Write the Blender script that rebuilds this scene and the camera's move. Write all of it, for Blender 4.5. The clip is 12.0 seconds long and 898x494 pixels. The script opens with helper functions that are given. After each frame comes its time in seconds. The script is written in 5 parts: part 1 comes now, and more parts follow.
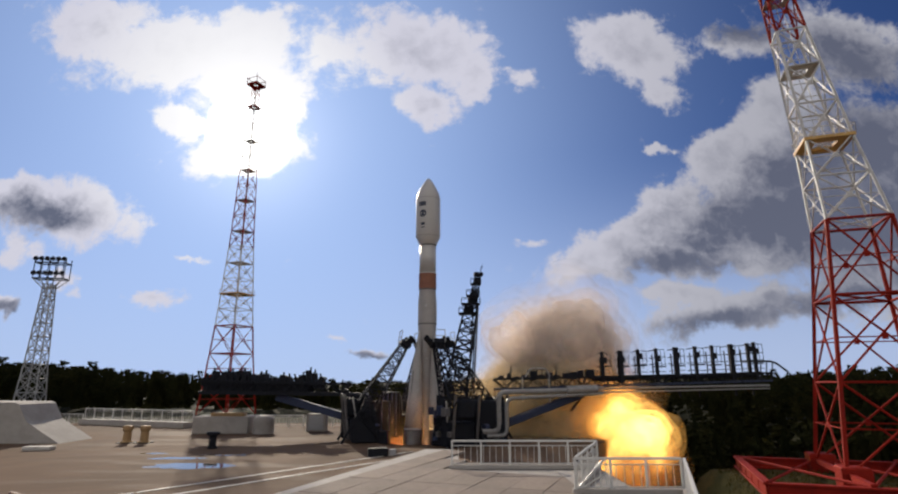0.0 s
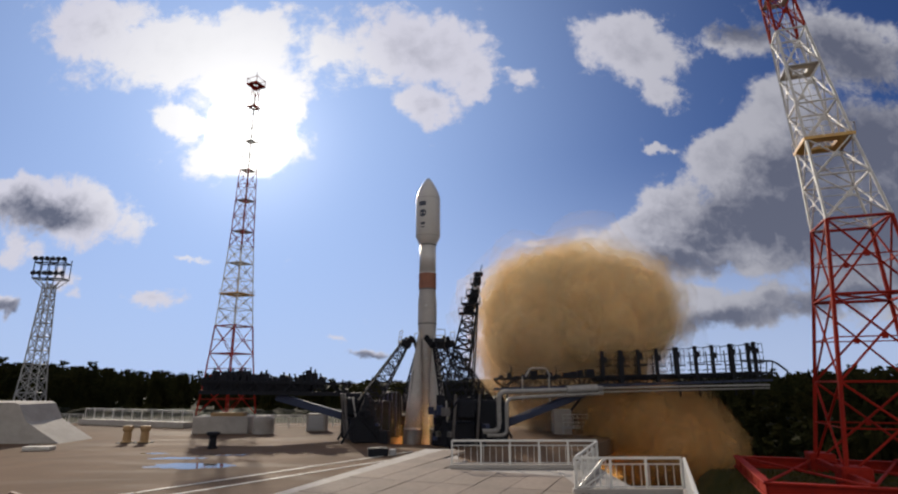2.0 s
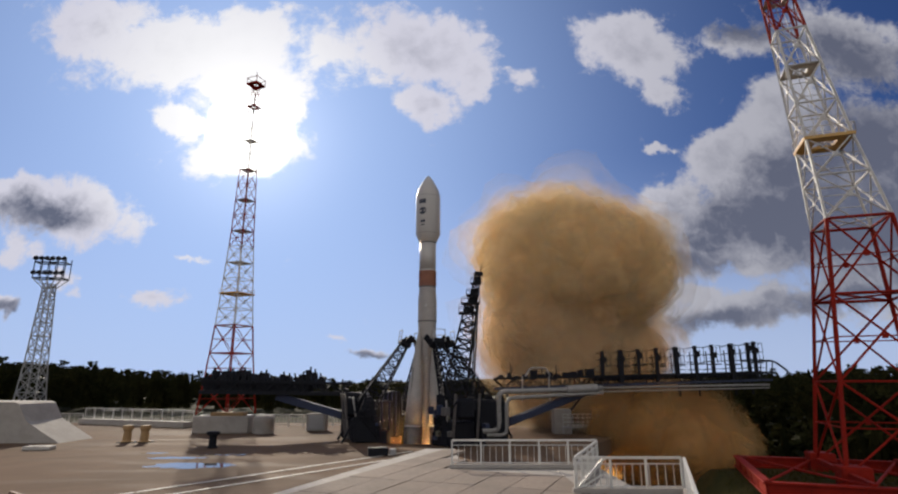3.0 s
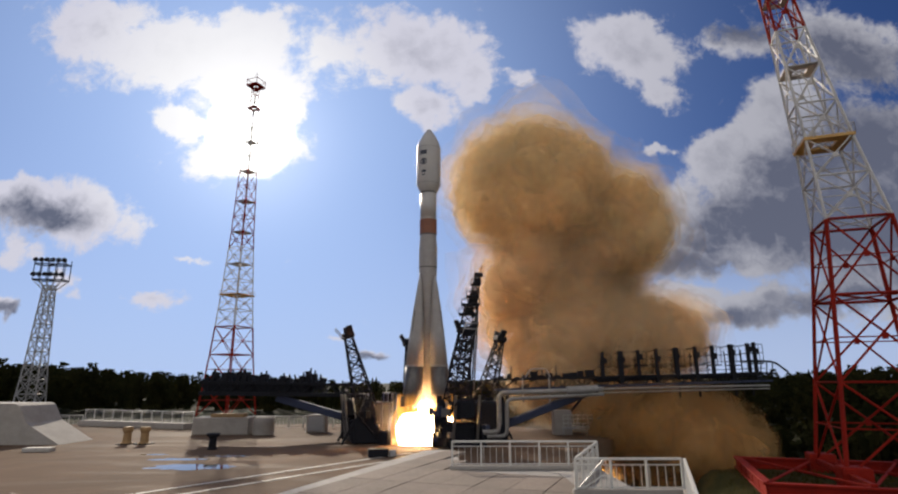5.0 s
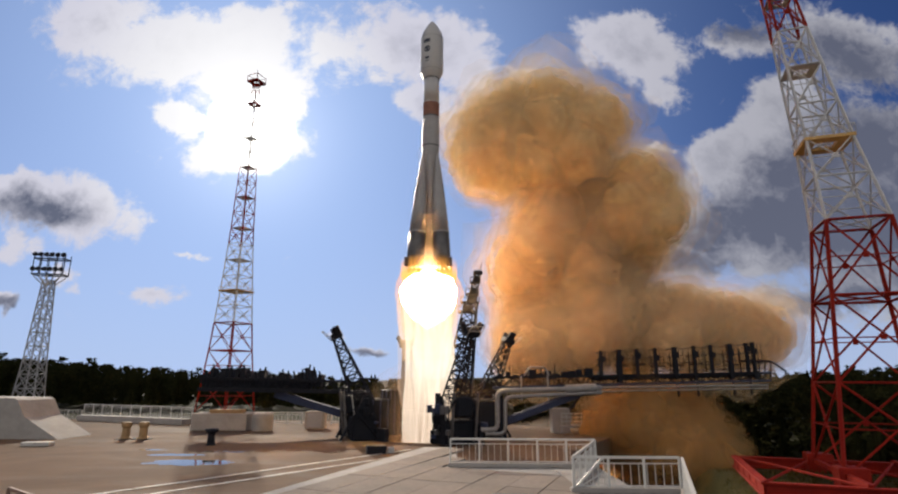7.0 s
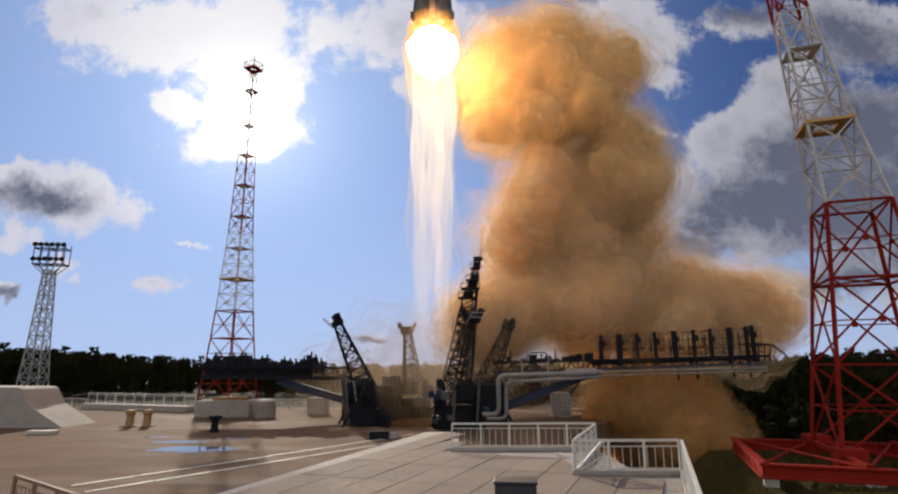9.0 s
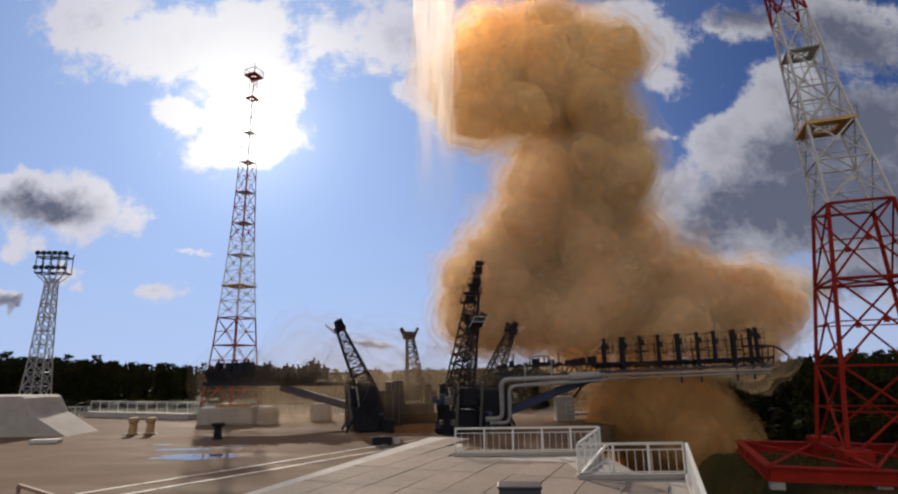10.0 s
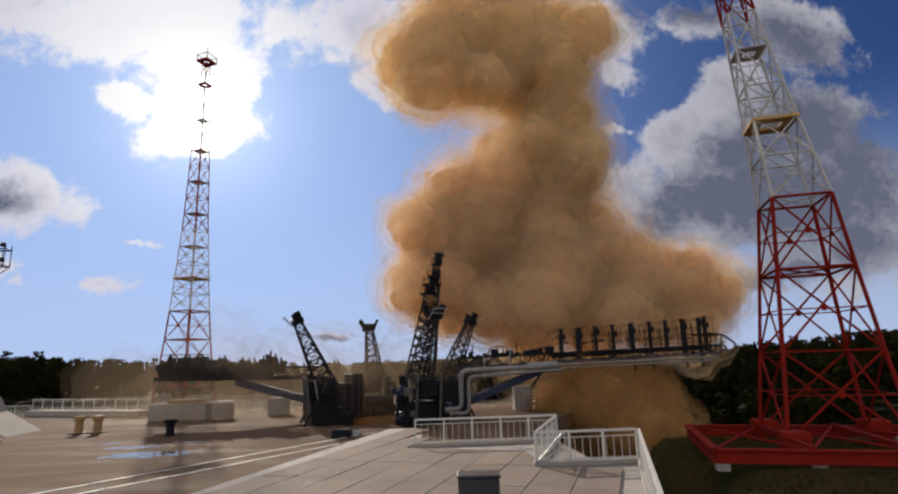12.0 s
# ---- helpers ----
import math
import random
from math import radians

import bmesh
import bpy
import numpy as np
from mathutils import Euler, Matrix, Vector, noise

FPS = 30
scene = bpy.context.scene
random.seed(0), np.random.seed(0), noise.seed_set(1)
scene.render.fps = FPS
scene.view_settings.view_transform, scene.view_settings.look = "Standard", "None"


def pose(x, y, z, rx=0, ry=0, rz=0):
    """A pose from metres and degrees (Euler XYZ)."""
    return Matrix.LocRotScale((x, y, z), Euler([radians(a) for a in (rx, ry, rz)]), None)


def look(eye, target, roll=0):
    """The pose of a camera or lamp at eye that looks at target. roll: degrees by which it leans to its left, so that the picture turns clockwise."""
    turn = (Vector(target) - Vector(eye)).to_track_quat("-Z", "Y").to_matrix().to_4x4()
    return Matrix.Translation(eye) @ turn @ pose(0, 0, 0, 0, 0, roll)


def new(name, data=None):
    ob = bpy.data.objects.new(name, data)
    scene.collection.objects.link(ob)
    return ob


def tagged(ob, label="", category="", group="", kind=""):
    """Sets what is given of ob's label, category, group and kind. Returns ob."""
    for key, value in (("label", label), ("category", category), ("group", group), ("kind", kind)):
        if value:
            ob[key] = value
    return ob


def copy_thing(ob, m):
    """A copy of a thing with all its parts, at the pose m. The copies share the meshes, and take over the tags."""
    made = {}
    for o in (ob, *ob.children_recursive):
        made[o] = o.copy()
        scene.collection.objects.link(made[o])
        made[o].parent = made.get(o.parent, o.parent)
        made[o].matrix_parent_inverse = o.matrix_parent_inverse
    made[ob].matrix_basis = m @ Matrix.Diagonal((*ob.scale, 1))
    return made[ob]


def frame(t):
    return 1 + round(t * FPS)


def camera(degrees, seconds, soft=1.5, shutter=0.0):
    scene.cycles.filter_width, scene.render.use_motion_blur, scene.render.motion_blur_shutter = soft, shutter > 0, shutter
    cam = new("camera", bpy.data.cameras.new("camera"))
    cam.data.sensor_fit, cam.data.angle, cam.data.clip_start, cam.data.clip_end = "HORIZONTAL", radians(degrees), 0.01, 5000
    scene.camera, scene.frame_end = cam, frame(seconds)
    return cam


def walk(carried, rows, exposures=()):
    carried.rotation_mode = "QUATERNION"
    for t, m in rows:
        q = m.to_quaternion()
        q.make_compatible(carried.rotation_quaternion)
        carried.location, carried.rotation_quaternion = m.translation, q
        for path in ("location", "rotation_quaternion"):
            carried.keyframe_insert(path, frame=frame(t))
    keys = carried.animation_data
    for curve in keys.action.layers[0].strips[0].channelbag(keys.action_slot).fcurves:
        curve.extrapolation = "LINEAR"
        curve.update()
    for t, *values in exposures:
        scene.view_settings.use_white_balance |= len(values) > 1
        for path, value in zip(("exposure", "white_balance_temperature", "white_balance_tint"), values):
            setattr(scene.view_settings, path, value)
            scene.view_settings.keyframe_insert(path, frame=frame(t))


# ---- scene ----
SECONDS = 12.0
cam = camera(78.0, SECONDS, soft=2.2)
EYE = (0.0, 0.0, 8.3)

# seconds, yaw, pitch, roll: the camera stands on its mast and only shakes in the blast
SHAKE = [
    (0.0, 0.0, 13.80, 0.0), (1.0, 0.0, 13.83, 0.06), (1.5, 0.0, 13.86, 0.04), (2.0, 0.0, 13.78, 0.04),
    (2.5, 0.0, 13.73, 0.0), (3.0, 0.0, 13.75, 0.03), (4.0, 0.0, 13.81, 0.05), (5.0, 0.01, 13.86, 0.09),
    (5.5, 0.0, 13.80, 0.19), (6.0, -0.02, 13.86, 0.04), (6.5, -0.05, 13.88, -0.14), (7.0, -0.12, 13.62, -0.31),
    (7.2, -0.12, 13.50, -0.33), (8.0, -0.10, 13.40, -0.30), (8.8, -0.08, 13.05, -0.15), (9.0, -0.01, 12.21, 0.18),
    (9.5, 0.14, 11.32, 1.46), (10.0, 0.27, 12.68, 0.72), (10.5, 0.11, 10.70, 0.24), (11.0, -0.56, 10.93, 0.58),
    (11.5, -2.05, 10.67, 0.47), (12.0, -3.80, 11.75, 1.55)]
walk(cam, [(t, pose(*EYE, 90 + p, r, y)) for t, y, p, r in SHAKE])

# ---- light ----
SUN_DIR = Vector((-0.329, 0.854, 0.403)).normalized()
SUN_EL = math.asin(SUN_DIR.z)
SUN_AZ = math.atan2(SUN_DIR.x, SUN_DIR.y)
scene.view_settings.exposure = 0.0

sun_data = bpy.data.lights.new("sun", "SUN")
sun_data.energy, sun_data.angle, sun_data.color = 4.8, radians(0.6), (1.0, 0.88, 0.72)
sun = new("sun", sun_data)
sun.matrix_world = look(SUN_DIR * 500, (0, 0, 0))


class Nodes:
    """Short hand for building a node tree."""

    def __init__(self, tree):
        self.tree = tree
        tree.nodes.clear()

    def add(self, kind, ins=None, **props):
        n = self.tree.nodes.new(kind)
        if "operation" in props:
            n.operation = props["operation"]
        if "use_clamp" in props:
            n.use_clamp = props["use_clamp"]
        if "data_type" in props:
            n.data_type, n.blend_type = props["data_type"], props["blend_type"]
        if "sky_type" in props:
            n.sky_type = props["sky_type"]
        if "vector_type" in props:
            n.vector_type = props["vector_type"]
        for k, v in (ins or {}).items():
            if isinstance(v, bpy.types.NodeSocket):
                self.tree.links.new(v, n.inputs[k])
            else:
                n.inputs[k].default_value = v
        return n

    def math(self, op, a, b=0.0, clamp=False):
        return self.add("ShaderNodeMath", {0: a, 1: b}, operation=op, use_clamp=clamp).outputs[0]

    def vec(self, op, a, b=(0, 0, 0)):
        n = self.add("ShaderNodeVectorMath", {0: a, 1: b}, operation=op)
        return n.outputs["Value"] if op in ("LENGTH", "DOT_PRODUCT") else n.outputs[0]

    def noise(self, scale, detail=4, rough=0.55, vector=None, distort=0.0):
        ins = {"Scale": scale, "Detail": detail, "Roughness": rough, "Distortion": distort}
        if vector is not None:
            ins["Vector"] = vector
        return self.add("ShaderNodeTexNoise", ins)

    def ramp(self, fac, lo, hi, a=0.0, b=1.0, smooth=True):
        n = self.add("ShaderNodeMapRange", {0: fac, 1: lo, 2: hi, 3: a, 4: b})
        n.interpolation_type = "SMOOTHSTEP" if smooth else "LINEAR"
        return n.outputs[0]

    def mix(self, fac, a, b, blend="MIX"):
        n = self.add("ShaderNodeMix", data_type="RGBA", blend_type=blend)
        for i, v in ((0, fac), (6, a), (7, b)):
            if isinstance(v, bpy.types.NodeSocket):
                self.tree.links.new(v, n.inputs[i])
            else:
                n.inputs[i].default_value = v
        return n.outputs[2]


def rgb(r, g, b):
    return (r, g, b, 1.0)


# clouds: azimuth and elevation as tangents of the view to the north, radii, turn in degrees, weight
CLOUDS = [
    (-0.50, 0.66, 0.28, 0.10, 8, 1.0), (-0.72, 0.70, 0.15, 0.09, -6, 0.95), (-0.40, 0.58, 0.14, 0.08, 0, 1.0),
    (-0.395, 0.445, 0.125, 0.066, 4, 1.1), (-0.53, 0.50, 0.072, 0.034, -22, 1.0), (-0.325, 0.525, 0.046, 0.036, 0, 1.05),
    (-0.715, 0.315, 0.128, 0.066, -10, 1.15), (-0.82, 0.345, 0.08, 0.05, 0, 1.1), (-0.80, 0.24, 0.04, 0.045, 0, 0.85),
    (-0.535, 0.150, 0.062, 0.020, -5, 0.85), (-0.70, 0.17, 0.035, 0.03, 0, 0.8), (-0.80, 0.13, 0.05, 0.02, 0, 0.9),
    (-0.055, 0.66, 0.17, 0.10, -10, 1.05), (-0.04, 0.53, 0.065, 0.055, 0, 1.05), (0.05, 0.60, 0.07, 0.055, 30, 1.0),
    (-0.24, 0.65, 0.08, 0.09, 0, 0.8), (0.37, 0.66, 0.125, 0.085, -25, 1.05), (0.42, 0.57, 0.06, 0.04, -25, 0.9),
    (0.60, 0.68, 0.11, 0.05, 0, 0.8), (0.80, 0.66, 0.16, 0.10, -20, 0.95), (0.155, 0.59, 0.035, 0.03, 0, 0.7),
    (0.415, 0.435, 0.028, 0.014, 20, 0.8), (0.165, 0.262, 0.04, 0.016, 10, 0.75),
    (0.62, 0.41, 0.20, 0.10, 38, 1.1), (0.395, 0.305, 0.12, 0.05, 33, 1.1), (0.53, 0.425, 0.13, 0.06, 40, 1.1), (0.665, 0.54, 0.11, 0.07, 45, 1.05), (0.32, 0.235, 0.17, 0.052, 10, 1.05), (0.46, 0.27, 0.18, 0.075, 20, 1.15),
    (0.66, 0.30, 0.20, 0.10, 15, 1.2), (0.78, 0.42, 0.18, 0.14, 30, 1.15), (0.85, 0.28, 0.22, 0.16, 0, 1.2),
    (0.52, 0.13, 0.18, 0.045, 12, 1.0), (0.42, 0.155, 0.10, 0.03, 0, 0.9), (0.72, 0.17, 0.14, 0.045, 10, 0.95),
    (-0.14, 0.055, 0.05, 0.012, 0, 0.75), (-0.19, 0.078, 0.04, 0.010, 0, 0.7), (-0.48, 0.225, 0.05, 0.012, -14, 0.7)]

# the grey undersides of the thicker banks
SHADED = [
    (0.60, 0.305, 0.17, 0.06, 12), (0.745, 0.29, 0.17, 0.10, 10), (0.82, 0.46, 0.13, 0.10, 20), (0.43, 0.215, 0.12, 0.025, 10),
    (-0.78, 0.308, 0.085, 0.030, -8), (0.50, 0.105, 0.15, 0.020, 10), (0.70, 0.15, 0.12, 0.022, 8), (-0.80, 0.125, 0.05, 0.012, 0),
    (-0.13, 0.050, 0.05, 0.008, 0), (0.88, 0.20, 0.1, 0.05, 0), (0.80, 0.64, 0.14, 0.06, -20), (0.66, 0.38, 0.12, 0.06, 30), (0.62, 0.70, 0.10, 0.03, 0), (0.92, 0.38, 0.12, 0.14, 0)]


def build_sky():
    world = bpy.data.worlds.new("sky")
    scene.world = world
    world.use_nodes = True
    n = Nodes(world.node_tree)
    direction = n.add("ShaderNodeTexCoord").outputs["Generated"]
    sep = n.add("ShaderNodeSeparateXYZ", {0: direction})
    x, y, z = sep.outputs
    sky = n.add("ShaderNodeTexSky", sky_type="NISHITA")
    sky.sun_disc, sky.sun_elevation, sky.sun_rotation = False, SUN_EL, SUN_AZ
    sky.altitude, sky.air_density, sky.dust_density, sky.ozone_density = 200, 1.0, 0.6, 2.2
    base = n.mix(1.0, sky.outputs[0], rgb(0.018, 0.028, 0.053), "MULTIPLY")
    # view to the north on a plane one unit off
    fwd = n.math("MAXIMUM", y, 0.12)
    uv = n.add("ShaderNodeCombineXYZ", {0: n.math("DIVIDE", x, fwd), 1: n.math("DIVIDE", z, fwd)}).outputs[0]
    warp = n.noise(9.0, 5, 0.6, uv).outputs["Color"]
    uvw = n.vec("ADD", uv, n.vec("MULTIPLY", n.vec("SUBTRACT", warp, (0.5, 0.5, 0.5)), (0.13, 0.10, 0.0)))
    field = None
    for cx, cy, rx, ry, turn, weight in CLOUDS:
        m = n.add("ShaderNodeMapping", {0: uvw}, vector_type="TEXTURE")
        m.inputs["Location"].default_value = (cx, cy, 0)
        m.inputs["Rotation"].default_value = (0, 0, radians(turn))
        m.inputs["Scale"].default_value = (rx, ry, 1)
        d = n.vec("LENGTH", m.outputs[0])
        f = n.ramp(d, 1.75, 0.0, 0.0, weight)
        field = f if field is None else n.add("ShaderNodeMath", {0: field, 1: f, 2: 0.22}, operation="SMOOTH_MAX").outputs[0]
    # the sky behind the camera has broken cloud as well
    behind = n.ramp(y, 0.25, 0.0)
    wide = n.noise(2.2, 6, 0.6, direction).outputs[0]
    field = n.math("ADD", field, n.math("MULTIPLY", n.ramp(wide, 0.40, 0.58), n.math("MULTIPLY", behind, 1.0)))
    puff = n.noise(15.0, 10, 0.66, uv, 0.25).outputs[0]
    field = n.math("ADD", field, n.math("MULTIPLY", n.math("SUBTRACT", puff, 0.5), 1.35))
    cover = n.ramp(field, 0.34, 0.70)
    fine = n.noise(30.0, 6, 0.6, uv, 0.4).outputs[0]
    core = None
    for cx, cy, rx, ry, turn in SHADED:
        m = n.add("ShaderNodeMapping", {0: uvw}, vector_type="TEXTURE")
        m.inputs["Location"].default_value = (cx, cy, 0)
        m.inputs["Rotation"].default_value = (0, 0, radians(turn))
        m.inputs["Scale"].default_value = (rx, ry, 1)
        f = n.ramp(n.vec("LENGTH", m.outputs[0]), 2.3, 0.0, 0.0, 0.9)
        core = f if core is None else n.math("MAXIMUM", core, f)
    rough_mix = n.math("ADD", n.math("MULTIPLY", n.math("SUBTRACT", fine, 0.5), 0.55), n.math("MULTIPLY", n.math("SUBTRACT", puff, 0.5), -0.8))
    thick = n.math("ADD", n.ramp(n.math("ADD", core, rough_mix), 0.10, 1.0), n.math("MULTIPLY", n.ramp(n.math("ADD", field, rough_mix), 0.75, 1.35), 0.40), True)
    near_sun = n.vec("DOT_PRODUCT", direction, tuple(SUN_DIR))
    glow = n.ramp(near_sun, 0.955, 0.998)
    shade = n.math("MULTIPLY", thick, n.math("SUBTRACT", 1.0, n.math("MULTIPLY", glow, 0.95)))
    away = n.ramp(near_sun, 0.62, 0.97)
    bright = n.mix(glow, n.mix(away, rgb(0.42, 0.42, 0.47), rgb(0.66, 0.65, 0.74)), rgb(0.92, 0.91, 0.92))
    lit_side = n.ramp(y, 0.1, -0.6)
    bright = n.mix(lit_side, bright, rgb(0.98, 0.95, 0.91))
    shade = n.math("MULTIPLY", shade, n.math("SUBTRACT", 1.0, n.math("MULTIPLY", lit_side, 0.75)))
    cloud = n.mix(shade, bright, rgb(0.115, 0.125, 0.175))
    haze = n.mix(n.ramp(z, 0.40, 0.0, 0.0, 0.85), base, rgb(0.47, 0.57, 0.82))
    veil = n.mix(n.math("MULTIPLY", n.math("POWER", n.math("MAXIMUM", near_sun, 0.0), 7.0), 0.88), haze, rgb(0.43, 0.595, 0.96))
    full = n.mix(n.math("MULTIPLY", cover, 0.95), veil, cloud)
    # the sun's own glare behind thin cloud
    disc = n.math("ADD", n.math("MULTIPLY", n.math("POWER", n.math("MAXIMUM", near_sun, 0.0), 150.0), 0.30), n.ramp(near_sun, 0.9970, 0.9993, 0.0, 3.0))
    glare = n.mix(1.0, full, n.mix(1.0, n.add("ShaderNodeCombineXYZ", {0: disc, 1: disc, 2: disc}).outputs[0], rgb(1.0, 0.97, 0.92), "MULTIPLY"), "ADD")
    halo = n.add("ShaderNodeBackground", {0: glare, 1: 1.0})
    out = n.add("ShaderNodeOutputWorld", {0: halo.outputs[0]})
    return out


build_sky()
# ---- materials ----


def material(name, colour, rough=0.6, metal=0.0, colour2=None, scale=1.0, detail_scale=12.0, amount=0.5, bump=0.1, bump_dist=0.02,
             rust=None, rust_at=0.62, spec=0.5, coords="Object", rough_var=0.12, per_piece=0.0, contrast=(0.38, 0.64)):
    """A procedural surface: two colours in broad stains, a fine grain, optional rust or dirt patches and relief."""
    m = bpy.data.materials.new(name)
    m.use_nodes = True
    n = Nodes(m.node_tree)
    co = n.add("ShaderNodeTexCoord").outputs[coords]
    if coords == "Object":
        co = n.add("ShaderNodeNewGeometry").outputs["Position"]
    broad = n.noise(scale, 5, 0.6, co).outputs[0]
    grain = n.noise(scale * detail_scale, 4, 0.6, co).outputs[0]
    c2 = colour2 or tuple(c * 0.7 for c in colour)
    col = n.mix(n.math("MULTIPLY", n.ramp(broad, *contrast), amount), rgb(*colour), rgb(*c2))
    col = n.mix(n.ramp(grain, 0.25, 0.75, 0.0, 0.35), col, rgb(*[c * 0.72 for c in colour]))
    if per_piece:
        rnd = n.add("ShaderNodeObjectInfo").outputs["Random"]
        col = n.mix(n.math("MULTIPLY", rnd, per_piece), col, rgb(*[c * 0.55 for c in colour]))
    if rust:
        spots = n.noise(scale * 2.3, 6, 0.7, co).outputs[0]
        col = n.mix(n.ramp(spots, rust_at, rust_at + 0.12), col, rgb(*rust))
    r = n.ramp(grain, 0.3, 0.7, max(0.03, rough - rough_var), min(1.0, rough + rough_var))
    bsdf = n.add("ShaderNodeBsdfPrincipled", {"Base Color": col, "Roughness": r, "Metallic": metal, "Specular IOR Level": spec})
    if bump:
        b = n.add("ShaderNodeBump", {"Strength": bump, "Distance": bump_dist, "Height": grain})
        n.tree.links.new(b.outputs[0], bsdf.inputs["Normal"])
    n.add("ShaderNodeOutputMaterial", {0: bsdf.outputs[0]})
    return m


def pad_material():
    """Worn concrete, brown with dust and soot, with damp and puddled patches."""
    m = bpy.data.materials.new("pad_concrete")
    m.use_nodes = True
    n = Nodes(m.node_tree)
    co = n.add("ShaderNodeNewGeometry").outputs["Position"]
    a = n.noise(0.06, 6, 0.6, co, 0.6).outputs[0]
    b = n.noise(0.35, 6, 0.65, co).outputs[0]
    g = n.noise(5.0, 5, 0.65, co).outputs[0]
    col = n.mix(n.ramp(a, 0.35, 0.65), rgb(0.155, 0.098, 0.064), rgb(0.112, 0.072, 0.048))
    col = n.mix(n.ramp(b, 0.45, 0.75, 0.0, 0.4), col, rgb(0.165, 0.108, 0.070))
    col = n.mix(n.ramp(g, 0.3, 0.8, 0.0, 0.35), col, rgb(0.12, 0.10, 0.085))
    stretched = n.vec("MULTIPLY", co, (0.05, 0.30, 1.0))
    wet = n.ramp(n.noise(1.0, 5, 0.6, stretched, 0.4).outputs[0], 0.50, 0.62)
    col = n.mix(n.math("MULTIPLY", wet, 0.05), col, rgb(0.10, 0.085, 0.072))
    rough = n.math("SUBTRACT", n.ramp(g, 0.2, 0.8, 0.72, 0.92), n.math("MULTIPLY", wet, 0.10))
    bump = n.add("ShaderNodeBump", {"Strength": 0.25, "Distance": 0.03, "Height": g})
    bsdf = n.add("ShaderNodeBsdfPrincipled", {"Base Color": col, "Roughness": rough, "Specular IOR Level": 0.02, "Normal": bump.outputs[0]})
    n.add("ShaderNodeOutputMaterial", {0: bsdf.outputs[0]})
    return m


def ground_material():
    m = bpy.data.materials.new("grass_ground")
    m.use_nodes = True
    n = Nodes(m.node_tree)
    co = n.add("ShaderNodeNewGeometry").outputs["Position"]
    a = n.noise(0.12, 6, 0.65, co, 0.5).outputs[0]
    b = n.noise(1.1, 6, 0.7, co).outputs[0]
    g = n.noise(9.0, 4, 0.7, co).outputs[0]
    col = n.mix(n.ramp(a, 0.36, 0.62), rgb(0.036, 0.034, 0.008), rgb(0.066, 0.046, 0.012))
    col = n.mix(n.ramp(b, 0.45, 0.75), col, rgb(0.022, 0.028, 0.008))
    col = n.mix(n.ramp(g, 0.4, 0.8, 0.0, 0.5), col, rgb(0.085, 0.065, 0.026))
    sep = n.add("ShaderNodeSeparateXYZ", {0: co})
    # the ground's colour turns darker to the north and the east
    far_ground = n.math("MAXIMUM", n.ramp(sep.outputs[1], 60.0, 78.0), n.ramp(sep.outputs[0], 66.0, 80.0))
    col = n.mix(far_ground, col, n.mix(n.ramp(b, 0.35, 0.7), rgb(0.016, 0.019, 0.008), rgb(0.030, 0.028, 0.012)))
    bump = n.add("ShaderNodeBump", {"Strength": 0.8, "Distance": 0.15, "Height": n.math("ADD", g, b)})
    bsdf = n.add("ShaderNodeBsdfPrincipled", {"Base Color": col, "Roughness": 0.95, "Specular IOR Level": 0.08, "Normal": bump.outputs[0]})
    n.add("ShaderNodeOutputMaterial", {0: bsdf.outputs[0]})
    return m


def leaf_material(name, dark, light, scale=0.6):
    m = bpy.data.materials.new(name)
    m.use_nodes = True
    n = Nodes(m.node_tree)
    geo = n.add("ShaderNodeNewGeometry")
    a = n.noise(scale, 4, 0.6, geo.outputs["Position"]).outputs[0]
    col = n.mix(n.ramp(a, 0.35, 0.65), rgb(*dark), rgb(*light))
    col = n.mix(n.math("MULTIPLY", geo.outputs["Random Per Island"], 0.45), col, rgb(*[c * 0.45 for c in dark]))
    d = n.add("ShaderNodeBsdfDiffuse", {0: col})
    t = n.add("ShaderNodeBsdfTranslucent", {0: col})
    mix = n.add("ShaderNodeMixShader", {0: 0.3, 1: d.outputs[0], 2: t.outputs[0]})
    n.add("ShaderNodeOutputMaterial", {0: mix.outputs[0]})
    return m


